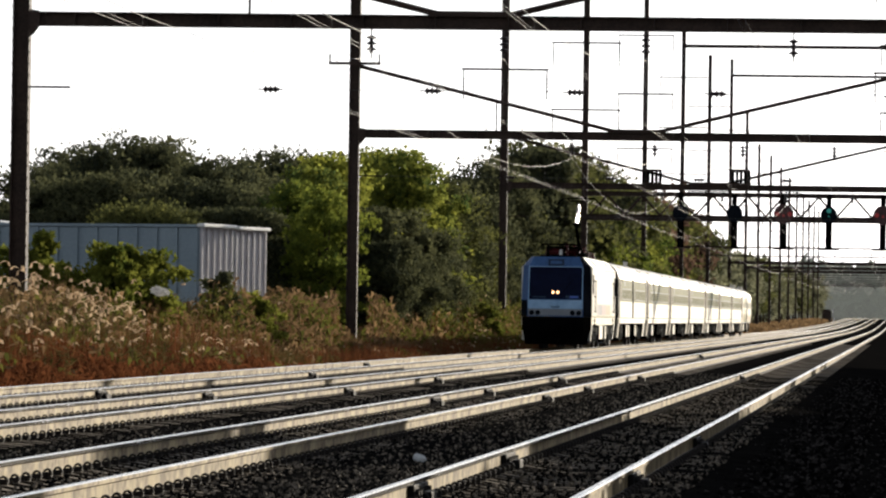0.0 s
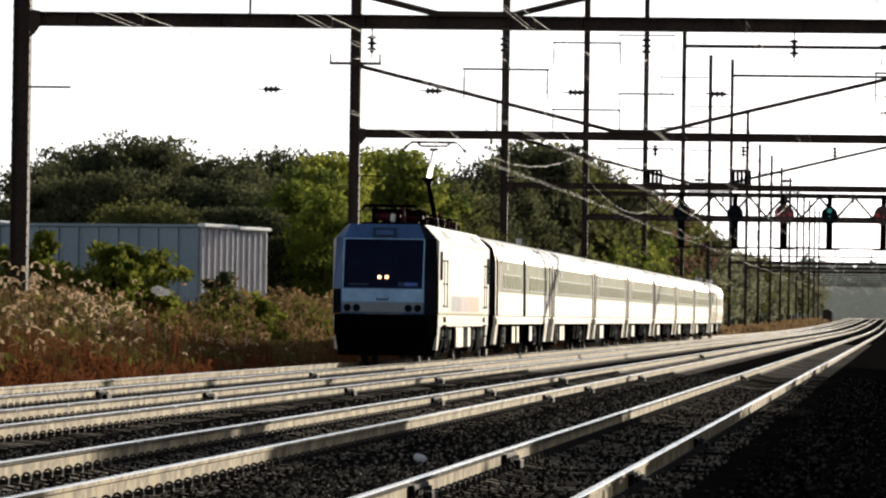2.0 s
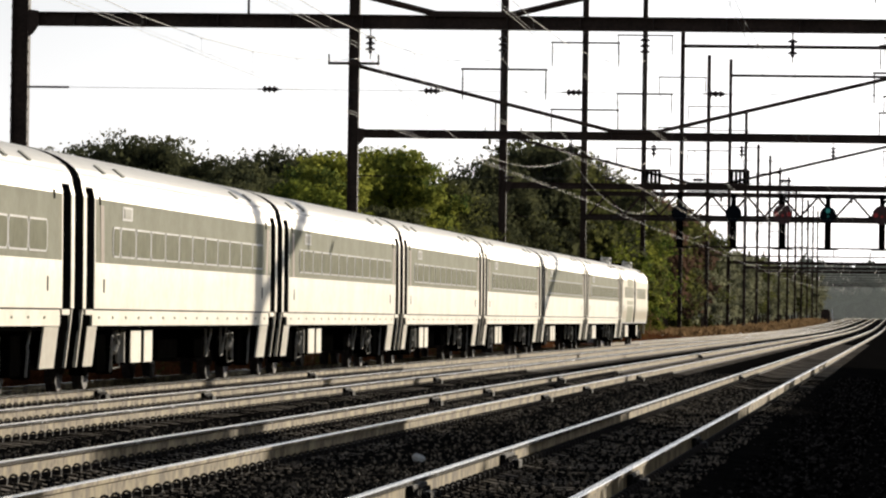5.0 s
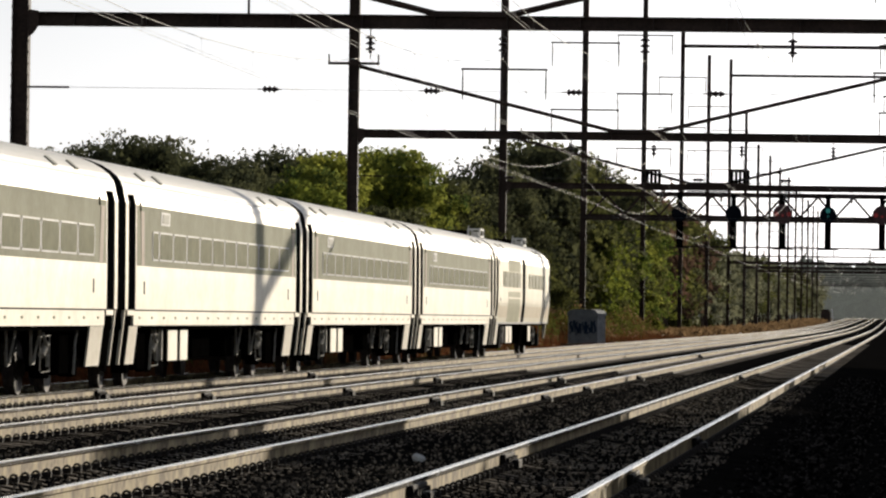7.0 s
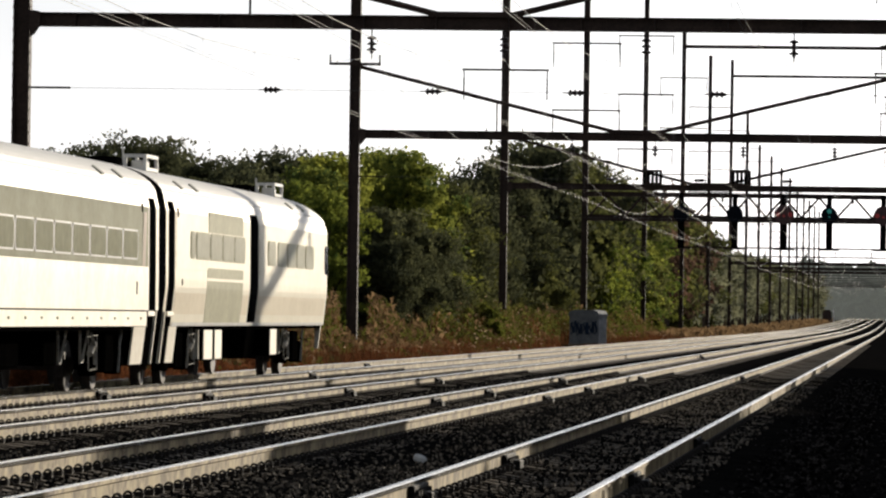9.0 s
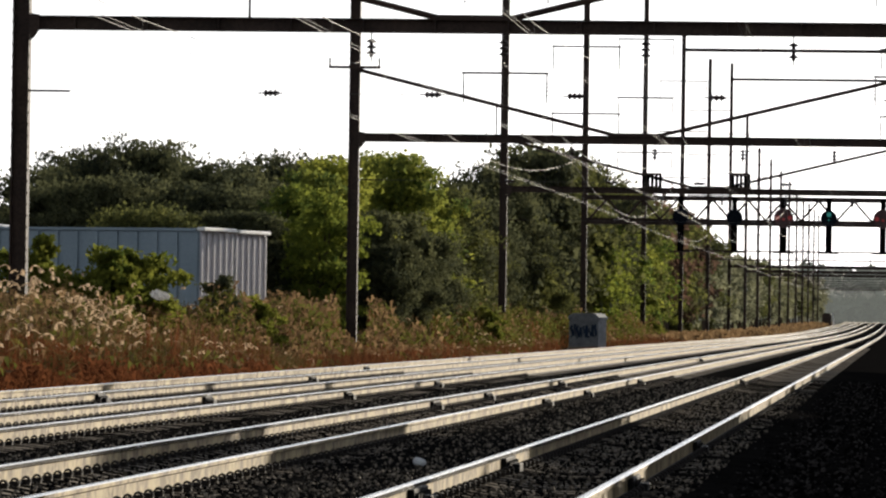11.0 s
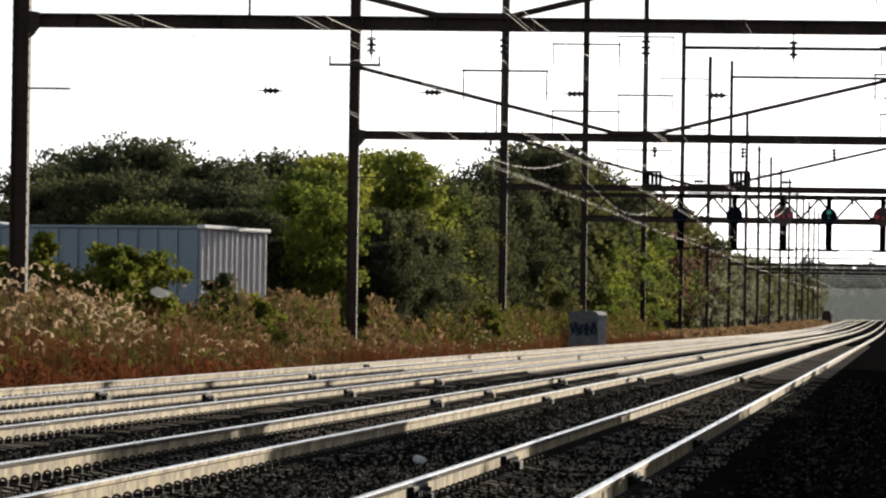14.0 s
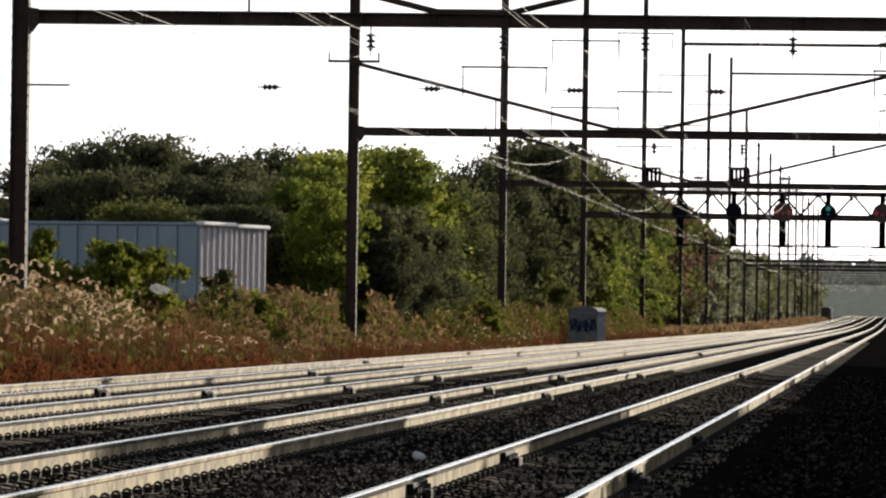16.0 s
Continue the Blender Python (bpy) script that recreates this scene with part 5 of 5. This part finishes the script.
    # dark group and russet slope behind
    for k, px, d, hy in ((0, 800, 340, 318), (0, 835, 345, 316), (4, 885, 350, 280), (4, 930, 350, 250), (2, 970, 355, 252), (2, 1005, 360, 272), (0, 1040, 380, 288), (0, 850, 320, 355), (2, 1060, 420, 310),
                         (0, 860, 310, 350), (2, 915, 320, 370), (4, 960, 330, 380), (2, 1000, 385, 430), (6, 945, 318, 450), (2, 880, 305, 440), (2, 835, 300, 400), (0, 790, 300, 430)):
        put(k, px, d, hy)
    for k, px, d, hy in ((3, 1048, 420, 392), (3, 1078, 430, 384), (1, 1112, 440, 390), (3, 1146, 460, 402), (6, 1130, 450, 430), (6, 1070, 430, 440), (3, 1060, 420, 400), (3, 1105, 450, 405), (3, 1140, 470, 412), (1, 1165, 480, 418), (2, 1090, 500, 330), (5, 1130, 520, 335), (2, 1165, 540, 350), (0, 1110, 520, 325), (3, 1085, 440, 430), (3, 1125, 460, 440), (3, 1150, 475, 460), (3, 1065, 425, 450),
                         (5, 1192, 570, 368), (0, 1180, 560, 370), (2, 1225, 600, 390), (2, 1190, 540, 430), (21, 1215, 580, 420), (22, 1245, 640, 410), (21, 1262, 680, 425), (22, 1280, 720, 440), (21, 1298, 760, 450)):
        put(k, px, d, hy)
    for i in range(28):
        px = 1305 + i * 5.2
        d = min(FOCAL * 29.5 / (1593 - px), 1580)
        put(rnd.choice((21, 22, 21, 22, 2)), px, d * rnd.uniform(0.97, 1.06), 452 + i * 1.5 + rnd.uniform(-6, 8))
    # lower fill along the edge
    for i in range(34):
        px = 560 + i * 21 + rnd.uniform(-8, 8)
        d = FOCAL * rnd.uniform(27.0, 29.0) / (1593 - px)
        if d > 230 and not 1030 < px < 1185:
            put(0 if 760 < px < 1010 and i % 2 else 6, px, d, 572 - (572 - 480) * (240 / d) + rnd.uniform(-12, 12))
    plant(protos, spots, "trees beyond the railway")


def build_far_woods():
    """Woods far down the line, one tangled mass with a haze glow in its material."""
    rnd = np.random.RandomState(9)
    n = 65000
    x = rnd.uniform(-420, 260, n)
    y = 1760 + rnd.uniform(0, 110, n)
    top = 18.5 + 4 * np.array([noise.noise((a * 0.05, 0, 1)) for a in x]) + 3 * np.array([noise.noise((a * 0.22, 0, 5)) for a in x])
    z = rnd.uniform(0, 1, n) ** 0.7 * top + 1.6
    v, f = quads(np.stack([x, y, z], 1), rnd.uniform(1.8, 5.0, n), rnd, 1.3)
    solid("far_woods", (v, f), M_FARLEAF, "distant green woods glowing pale for haze down the line", "woods", kind="stuff")


def weed_height(x, d):
    """Tall near the front stretch; further on low by the ballast and taller beyond the poles."""
    near = min(max((158 - d) / 35, 0.0), 1.0)
    a = 1.15 + 0.3 * (-17.6 - x)
    b = 0.5 + 0.06 * (-17.6 - x) + 1.9 * min(max((-21.2 - x) / 1.6, 0.0), 1.0)
    return (0.5 if d > 150 and 0.1065 < -x / d < 0.1125 else 1.0) * (near * min(a, 2.35) + (1 - near) * min(b, 2.6))


def leafy(x, d):
    """The green stretch of the verge beyond the second pole; the rest out there is withered."""
    return d < 170 or 0.0735 < -x / d < 0.086


def hides_hut(x, d):
    """The trampled strip in front of the relay hut."""
    return 250 < d < 353 and 0.0565 < -x / d < 0.068


def build_reeds():
    rnd = np.random.RandomState(4)
    # tall reeds: leaf blades and drooping pale plumes
    blades, bf, plumes, pf = [], [], [], []

    def blade(p, q, w, side):
        i = len(blades)
        blades.extend((p - side * w, p + side * w, q))
        bf.append((i, i + 1, i + 2))

    count = 10000
    made = 0
    while made < count:
        d = 92 + 330 * rnd.uniform() ** 1.8
        x = -17.9 - 9.5 * rnd.uniform()
        if hides_hut(x, d):
            continue
        if rnd.uniform() > 0.75 + 0.5 * noise.noise((x * 0.25, d * 0.12, 2)) or (not leafy(x, d) and rnd.uniform() < 0.6):
            continue
        made += 1
        h = weed_height(x, d) * rnd.uniform(0.6, 1.3) * (0.9 + 0.3 * noise.noise((x * 0.3, d * 0.15, 7)))
        g = -0.65 + min(0.5, (-18 - x) * 0.012)
        base = np.array((x, d, g))
        lean = np.array((rnd.normal() * 0.12, rnd.normal() * 0.12, 1.0))
        tip = base + lean * h
        a = rnd.uniform(0, math.pi)
        side = np.array((math.cos(a), math.sin(a), 0))
        blade(base, tip, 0.014, side)
        for k in range(4):
            f = rnd.uniform(0.25, 0.85)
            p = base + lean * h * f
            a = rnd.uniform(0, 2 * math.pi)
            out = np.array((math.cos(a), math.sin(a), 0.0))
            q = p + out * rnd.uniform(0.25, 0.5) + np.array((0, 0, rnd.uniform(-0.1, 0.3)))
            blade(p, q, 0.022, np.array((-out[1], out[0], 0.3)))
        tall = -x / d > 0.152
        if rnd.uniform() < ((0.24 if tall else 0.07) * (1 + 2.4 * noise.noise((x * 0.3, d * 0.1, 21))) if d < 150 else 0.04):
            a = rnd.uniform(0, 2 * math.pi)
            out = np.array((math.cos(a), math.sin(a), 0.0))
            ln = rnd.uniform(0.2, 0.42) if tall else rnd.uniform(0.14, 0.28)
            prev = tip
            for k in range(1, 5):
                u = k / 4
                nxt = tip + out * ln * 0.8 * u * u + np.array((0, 0, ln * (1.3 * u - 1.15 * u * u)))
                wide = 0.042 * math.sin(math.pi * (u * 0.8 + 0.15)) + 0.006
                for sd in (np.array((-out[1], out[0], 0.0)), np.array((out[0], out[1], 0.4))):
                    i = len(plumes)
                    plumes.extend((prev - sd * wide, prev + sd * wide, nxt + sd * wide * 0.8, nxt - sd * wide * 0.8))
                    pf.append((i, i + 1, i + 2, i + 3))
                prev = nxt
    solid("reeds", (blades, bf), M_REED, "tall dry tan and green reeds beside the tracks", "reeds", kind="stuff")
    solid("reed_plumes", (plumes, pf), M_PLUME, "pale feathery drooping reed plumes", "reed plumes", kind="stuff")
    # rust-brown grass along the ballast
    n = 42000
    d = 88 + 500 * rnd.uniform(size=n) ** 1.9
    x = -17.5 - 3.6 * rnd.uniform(size=n)
    patch = np.array([noise.noise((p * 0.4, q * 0.16, 3)) for p, q in zip(x, d)])
    h = rnd.uniform(0.4, 1.35, n) * (0.8 + 0.8 * patch) * np.where([hides_hut(p, q) for p, q in zip(x, d)], 0.4, 1.0) * np.clip((-17.1 - x) / 1.2, 0.35, 1) * np.where(d > 150, 0.8, 1.45)
    a = rnd.uniform(0, math.pi, n)
    b = np.stack([x, d, np.full(n, -0.68)], 1)
    side = np.stack([np.cos(a), np.sin(a), np.zeros(n)], 1) * 0.02
    tip = b + np.stack([rnd.normal(size=n) * 0.16, rnd.normal(size=n) * 0.16, h], 1)
    v = np.stack([b - side, b + side, tip], 1).reshape(-1, 3)
    solid("dry_grass", (v, np.arange(3 * n).reshape(-1, 3)), M_RUST, "rust-brown dry grass along the ballast edge", "grass", kind="stuff")


def build_weeds():
    """Bushy undergrowth among the reeds, in three kinds by patches and height."""
    rnd = np.random.RandomState(14)
    kinds = {"tan_weeds": (M_WEEDTAN, "fuzzy tan seed-headed weeds", 0.5, 1.05), "green_weeds": (M_WEEDGREEN, "leafy green weeds", 0.5, 0.98), "rusty_weeds": (M_RUST, "rust-brown withered weeds", 0.0, 0.75)}
    for s, (name, (mat, label, lo, hi)) in enumerate(kinds.items()):
        pts, sizes = [], []
        while len(pts) < (42000, 58000, 150000)[s]:
            d = 92 + 380 * rnd.uniform() ** 1.8
            x = -17.6 - 8.5 * rnd.uniform() ** (1.6 if s == 2 else 0.8)
            if hides_hut(x, d) or rnd.uniform() > 0.55 + 0.9 * noise.noise((x * 0.35, d * 0.14, 10 + 7 * s)):
                continue
            top = weed_height(x, d) * (0.85 + 0.5 * noise.noise((x * 0.5, d * 0.22, 40)))
            if s == 2 and d > 170:
                top *= 1.1
            if s < 2 and x > (-20.1 if d < 125 else -20.6) and rnd.uniform() < 0.94:
                continue
            if (s == 0 and (d > 235 or leafy(x, d) and d > 170) and rnd.uniform() < 0.8) or (s == 1 and not leafy(x, d) and rnd.uniform() < (0.85 if x > -21.5 else 0.35)):
                continue
            u = rnd.uniform(lo, hi)
            pts.append((x, d, -0.68 + top * u))
            sizes.append(rnd.uniform(0.06, 0.14) * (1.0 if d < 180 else 1.3) * (0.6 if s == 2 else 1.0))
        v, f = quads(pts, sizes, rnd, 4.0 if s == 2 else 2.8, 1.3)
        solid(name, (v, f), mat, label + " beside the tracks", "weeds", kind="stuff")
    # grass strip further down the line
    n = 16000
    d = 420 + 900 * rnd.uniform(size=n) ** 1.3
    x = -17.6 - 8.5 * rnd.uniform(size=n)
    z = np.array([grade(q) for q in d]) - 0.6 + rnd.uniform(0, 0.8, n)
    v, f = quads(np.stack([x, d, z], 1), rnd.uniform(0.25, 0.6, n), rnd, 1.5)
    solid("far_grass", (v, f), M_WEEDTAN, "tan dry grass strip further down the line", "grass", kind="stuff")


def build_shrubs():
    protos = [
        make_tree(31, 3.2, 1.15, 0.3, M_LEAFFRESH, "bright green leafy shrub among the reeds", 70, 4800, 0.13, "shrub", "shrub"),
        make_tree(32, 2.6, 1.1, 0.2, M_LEAFFRESH, "low green weedy shrub among reeds", 60, 4200, 0.12, "shrub", "shrub"),
        make_tree(33, 3.0, 1.2, 0.3, M_LEAFDARK, "dark green shrub among dry reeds", 50, 3200, 0.14, "shrub", "shrub"),
        make_tree(34, 3.2, 0.75, 0.1, M_LEAFDARK, "slim dark green shrub before the shed", 80, 4200, 0.14, "shrub", "shrub"),
        make_tree(35, 3.2, 0.55, 0.1, M_LEAFFRESH, "slim bright green shrub beside the catenary pole", 80, 3200, 0.13, "shrub", "shrub"),
    ]
    hs = (3.2, 2.6, 3.0, 3.2, 3.2)
    spots = []

    def put(k, px, d, hy):
        horizon = 572 - 0.01475 * (1593 - px)
        top = EYE[2] + (horizon - hy) * d / FOCAL + 0.6
        spots.append((k, at_px(px, d), d, top / hs[k], px * 7 % 360))

    for k, px, d, hy in ((0, 185, 150, 434), (0, 225, 152, 438), (1, 252, 154, 466), (1, 155, 149, 474), (4, 64, 150, 410), (1, 20, 149, 440), (1, 100, 148, 484), (3, 386, 170, 482), (1, 445, 176, 522),
                         (0, 820, 262, 548), (1, 860, 270, 540), (1, 780, 255, 560), (1, 745, 250, 562),
                         (0, 845, 275, 545), (1, 800, 262, 552), (1, 945, 320, 562), (1, 1090, 400, 560), (1, 1160, 450, 566)):
        put(k, px, d, hy)
    plant(protos, spots, "shrubs among the reeds")


def build_hedge():
    """Shrubs beside the line, whose shade lies along the track bed."""
    p = [make_tree(41, 3.6, 1.8, 0.1, M_LEAFDARK, "dense roadside shrub beside the track", 50, 1200, 0.56, "hedge_shrub", "shrub")]
    p.append(make_tree(42, 9.2, 3.4, 0.6, M_LEAFDARK, "small roadside tree beside the track", 120, 8000, 0.5, "hedge_tree", "tree"))
    rnd = random.Random(8)
    spots = [(0, 4.3 + rnd.uniform(-0.3, 0.5), 36 + 2.4 * i, rnd.uniform(0.85, 1.05), rnd.uniform(0, 360)) for i in range(60)]
    spots += [(1, 7.0, y, k, 37 * y % 360) for y, k in ((85.0, 1.0), (80.1, 0.76), (89.6, 0.76), (69.8, 0.64), (73.1, 0.6), (93.1, 0.64))]
    plant(p, spots, "shrubs beside the near track")
    # Unseen tree row, added to darken window reflections and skylight on the bed.
    q = [make_tree(43, 11.5, 4.4, 0.6, M_LEAFDARK, "unseen dark green tree added beyond the near side", 120, 1200, 1.4, "side_tree", "tree")]
    plant(q, [(0, 38 + rnd.uniform(-2, 5), -60 + 7.5 * i, rnd.uniform(0.85, 1.15), rnd.uniform(0, 360)) for i in range(90)], "trees on the near side")


def build_white_spot():
    """An unidentified white spot in the shrubs, given an invented crumpled shape."""
    bm = bmesh.new()
    bmesh.ops.create_icosphere(bm, subdivisions=3, radius=1.0)
    for v in bm.verts:
        k = 1 + 0.55 * noise.noise(v.co * 2.3)
        v.co = Vector((v.co.x * 0.26 * k, v.co.y * 0.12 * k, v.co.z * 0.14 * k + 0.05 * noise.noise(v.co * 1.3)))
    solid("plastic_sheet", bm, M_WHITESPOT, "unidentified white shape among the shrubs", "plastic sheet", at=(at_px(276, 147), 147, 1.9, 35, 12, 20))


def build_far_cabinet():
    """A dark cabinet with a white post, far down the line."""
    y = 1250.0
    c = thing("line_cabinet", (-18.3, y, grade(y) - 0.62), "dark trackside cabinet far down the line", "cabinet")
    part("cabinet", prism(bmesh.new(), [(-1.2, 0), (1.2, 0), (1.2, 2.6), (0.7, 3.3), (-0.7, 3.3), (-1.2, 2.6)], -0.8, 0.8), M_STEEL, c)
    part("post", rod(bmesh.new(), (1.7, 0, 0), (1.5, 0, 3.4), 0.16, 8), M_SHEDROOF, c, "white post")


build_sheds()
build_hut()
build_white_spot()
build_far_cabinet()
build_trees()
build_far_woods()
build_reeds()
build_weeds()
build_shrubs()
build_hedge()


# ---- small track pieces ----
def rock_set(seed, n, area, size, crib=False):
    """Loose stones over an area, joined: (x0, x1, y0, y1, z)."""
    rnd = np.random.RandomState(seed)
    octa = np.array([(1, 0, 0), (-1, 0, 0), (0, 1, 0), (0, -1, 0), (0, 0, 0.8), (0, 0, -0.8)], float)
    tri = np.array([(0, 2, 4), (2, 1, 4), (1, 3, 4), (3, 0, 4), (2, 0, 5), (1, 2, 5), (3, 1, 5), (0, 3, 5)])
    x0, x1, y0, y1, z = area
    c = np.stack([rnd.uniform(x0, x1, n), y0 + (y1 - y0) * rnd.uniform(size=n) ** 2.2, np.full(n, z) + rnd.uniform(-0.015, 0.02, n)], 1)
    if crib:
        c[:, 1] = (np.round((c[:, 1] - 26) / TIE_STEP - 0.5) + 0.5) * TIE_STEP + 26 + rnd.uniform(-0.13, 0.13, n)
    q = rnd.normal(size=(n, 3, 3))
    q, _ = np.linalg.qr(q)
    shape = octa[None] * rnd.uniform(0.6, 1.25, (n, 6, 1)) * (rnd.uniform(0.6, 1.3, n) * size)[:, None, None]
    v = np.einsum("nij,nkj->nki", q, shape) + c[:, None]
    f = (tri[None] + 6 * np.arange(n)[:, None, None]).reshape(-1, 3)
    return v.reshape(-1, 3), f


def build_stones():
    allv, allf, k = [], [], 0
    areas = []
    strips = [rock_set(60 + k, n, (x0, x1, 28, 140, z), 0.034) for k, (x0, x1, z, n) in enumerate(((-1.8, -1.2, -0.245, 3000), (-1.2, -0.8, -0.272, 2500), (-0.8, -0.4, -0.31, 2500), (-0.4, 0.2, -0.355, 3000), (0.2, 1.0, -0.41, 4000)))]
    v = np.concatenate([a for a, _ in strips])
    f = np.concatenate([b + sum(len(a) for a, _ in strips[:k]) for k, (_, b) in enumerate(strips)])
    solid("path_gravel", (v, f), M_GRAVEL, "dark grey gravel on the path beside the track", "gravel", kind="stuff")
    edges = [TRACKS[0:2], TRACKS[1:3], TRACKS[2:4]]
    for a, b in edges:
        areas.append((b + 1.32, a - 1.32, 28, 140, -0.225, 15000 if a > -5 else 11000))
    for c, n in zip(TRACKS, (4200, 3600, 2000)):
        areas.append((c - 0.66, c + 0.66, 28, 110, -0.2, n))
    for c in TRACKS[:2]:
        areas += [(c + s * 1.1 - 0.2, c + s * 1.1 + 0.2, 28, 110, -0.195, 2600) for s in (-1, 1)]
    areas.append((-16.9, -15.85, 60, 160, -0.22, 2500))
    for i, (x0, x1, y0, y1, z, n) in enumerate(areas):
        v, f = rock_set(20 + i, n, (x0, x1, y0, y1, z), 0.025, z < -0.19 and z > -0.21)
        allv.append(v)
        allf.append(f + k)
        k += len(v)
    solid("loose_ballast", (np.concatenate(allv), np.concatenate(allf)), M_STONE, "loose dark crushed stones between the rails", "ballast stones", kind="stuff")
    pale = bmesh.new()
    bx(pale, -0.04, 0.05, -0.1, 0.1, -0.04, 0.045, 0.025)
    solid("pale_rock", pale, M_GRAF, "pale lump of stone on the ballast", "stone", at=(-5.0, 52.2, -0.19, 8, 12, 30))


def build_ties():
    for ti, c in enumerate(TRACKS):
        bed = thing("track_ties", (c, 0, 0), "row of stained concrete ties under a track", "track ties", "ties of the four tracks")
        tie = prism(bmesh.new(), [(-1.3, -0.36), (1.3, -0.36), (1.3, -0.21), (1.05, -0.188), (0.6, -0.188), (0.22, -0.252), (-0.22, -0.252), (-0.6, -0.188), (-1.05, -0.188), (-1.3, -0.21)], -0.095, 0.095)
        ys = np.arange(26 - 80 * TIE_STEP, 330, TIE_STEP)
        near = [y for y in ys if 25.9 < y < (108 if ti < 2 else 25)]
        me = None
        v, f = pieces(tie.copy())
        for y in near:
            if me is None:
                ob = part("tie", tie, M_TIE if ti == 0 else M_TIEPALE, bed)
                ob.location.y, me = y, ob.data
            else:
                share("tie", me, bed, (0, y, 0))
        rest = [(0, y, 0) for y in ys if y not in near]
        tagged(part("tie_rest", repeated(v, f, rest), M_TIE if ti == 0 else M_TIEPALE, bed), kind="stuff")
        # ballast heaped level with the ties in the gaps between them
        top = [(1.28, -0.207), (1.05, -0.187), (0.6, -0.187), (0.22, -0.251), (-0.22, -0.251), (-0.6, -0.187), (-1.05, -0.187), (-1.28, -0.207)]
        v, f = pieces(prism(bmesh.new(), [(-1.28, -0.3), (1.28, -0.3)] + top, 0.1, 0.456))
        rnd = np.random.RandomState(77 + ti)
        heaps = [(0, y, rnd.uniform(-0.005, 0.006)) for y in np.arange(26, 135, TIE_STEP)]
        tagged(part("crib_ballast", repeated(v, f, heaps), M_BALLAST, bed, "ballast between the ties, near-black for shade among stones"), kind="stuff")


def build_clips():
    for ri, rail in enumerate(RAILS):
        bm = clip_piece()
        v, f = pieces(bm.copy())
        ys = np.arange(26.02, 135, TIE_STEP)
        near = [y for y in ys if y < 66] if ri < 4 else []
        me = None
        for y in near:
            if me is None:
                ob = part("rail_clip", bm, M_CLIP, rail)
                ob.location.y, me = y, ob.data
            else:
                share("rail_clip", me, rail, (0, y, 0))
        tagged(part("clip_rest", repeated(v, f, [(0, y, 0) for y in ys if y >= 66 or ri > 3]), M_CLIP, rail), kind="stuff")
    # joint bars with bolts
    joints = {0: (1120, 1232), 1: (735, 897, 1312), 2: (965, 1038, 1132), 3: (768, 862, 992, 1240), 4: (612, 772), 5: (360,), 6: (168, 548), 7: (645,)}
    for ri, pxs in joints.items():
        x = RAILS[ri].location.x
        for px in pxs:
            y = FOCAL * -x / (1593 - px)
            j = bmesh.new()
            half = 0.6 if ri < 4 else 0.45
            bx(j, 0.014, 0.068, -half, half, -0.165, -0.04, 0.008)
            for k in range(6):
                yb = half * (-0.85 + 0.34 * k)
                rod(j, (0.068, yb, -0.1), (0.1, yb, -0.1), 0.03, 6)
            bx(j, 0.08, 0.17, -0.2, 0.25, -0.19, -0.1, 0.01)
            share_ob = part("joint_bar", j, M_JOINT, RAILS[ri], "dark bolted joint bar")
            share_ob.location.y = y


build_stones()
build_ties()
build_clips()


# ---- what moves ----
def motions():
    """The train runs towards and past the camera; s is where the first coach begins."""
    s_rows = [(0.0, 227.2), (1.0, 192.4), (2.0, 157.5), (3.0, 122.6), (4.0, 87.45), (5.0, 51.5), (6.0, 15.4), (6.5, -2.6), (7.0, -20.4), (8.0, -56.3), (9.0, -92.2),
              (10.0, -128.6), (12.0, -201.0), (14.0, -273.4), (16.0, -345.8)]
    walk(LOCO, [(t, pose(TRACKS[3], s - 19.9, 0)) for t, s in s_rows])
    for i, c in enumerate(COACHES):
        walk(c, [(t, pose(TRACKS[3], s + i * CAR, 0)) for t, s in s_rows])


motions()
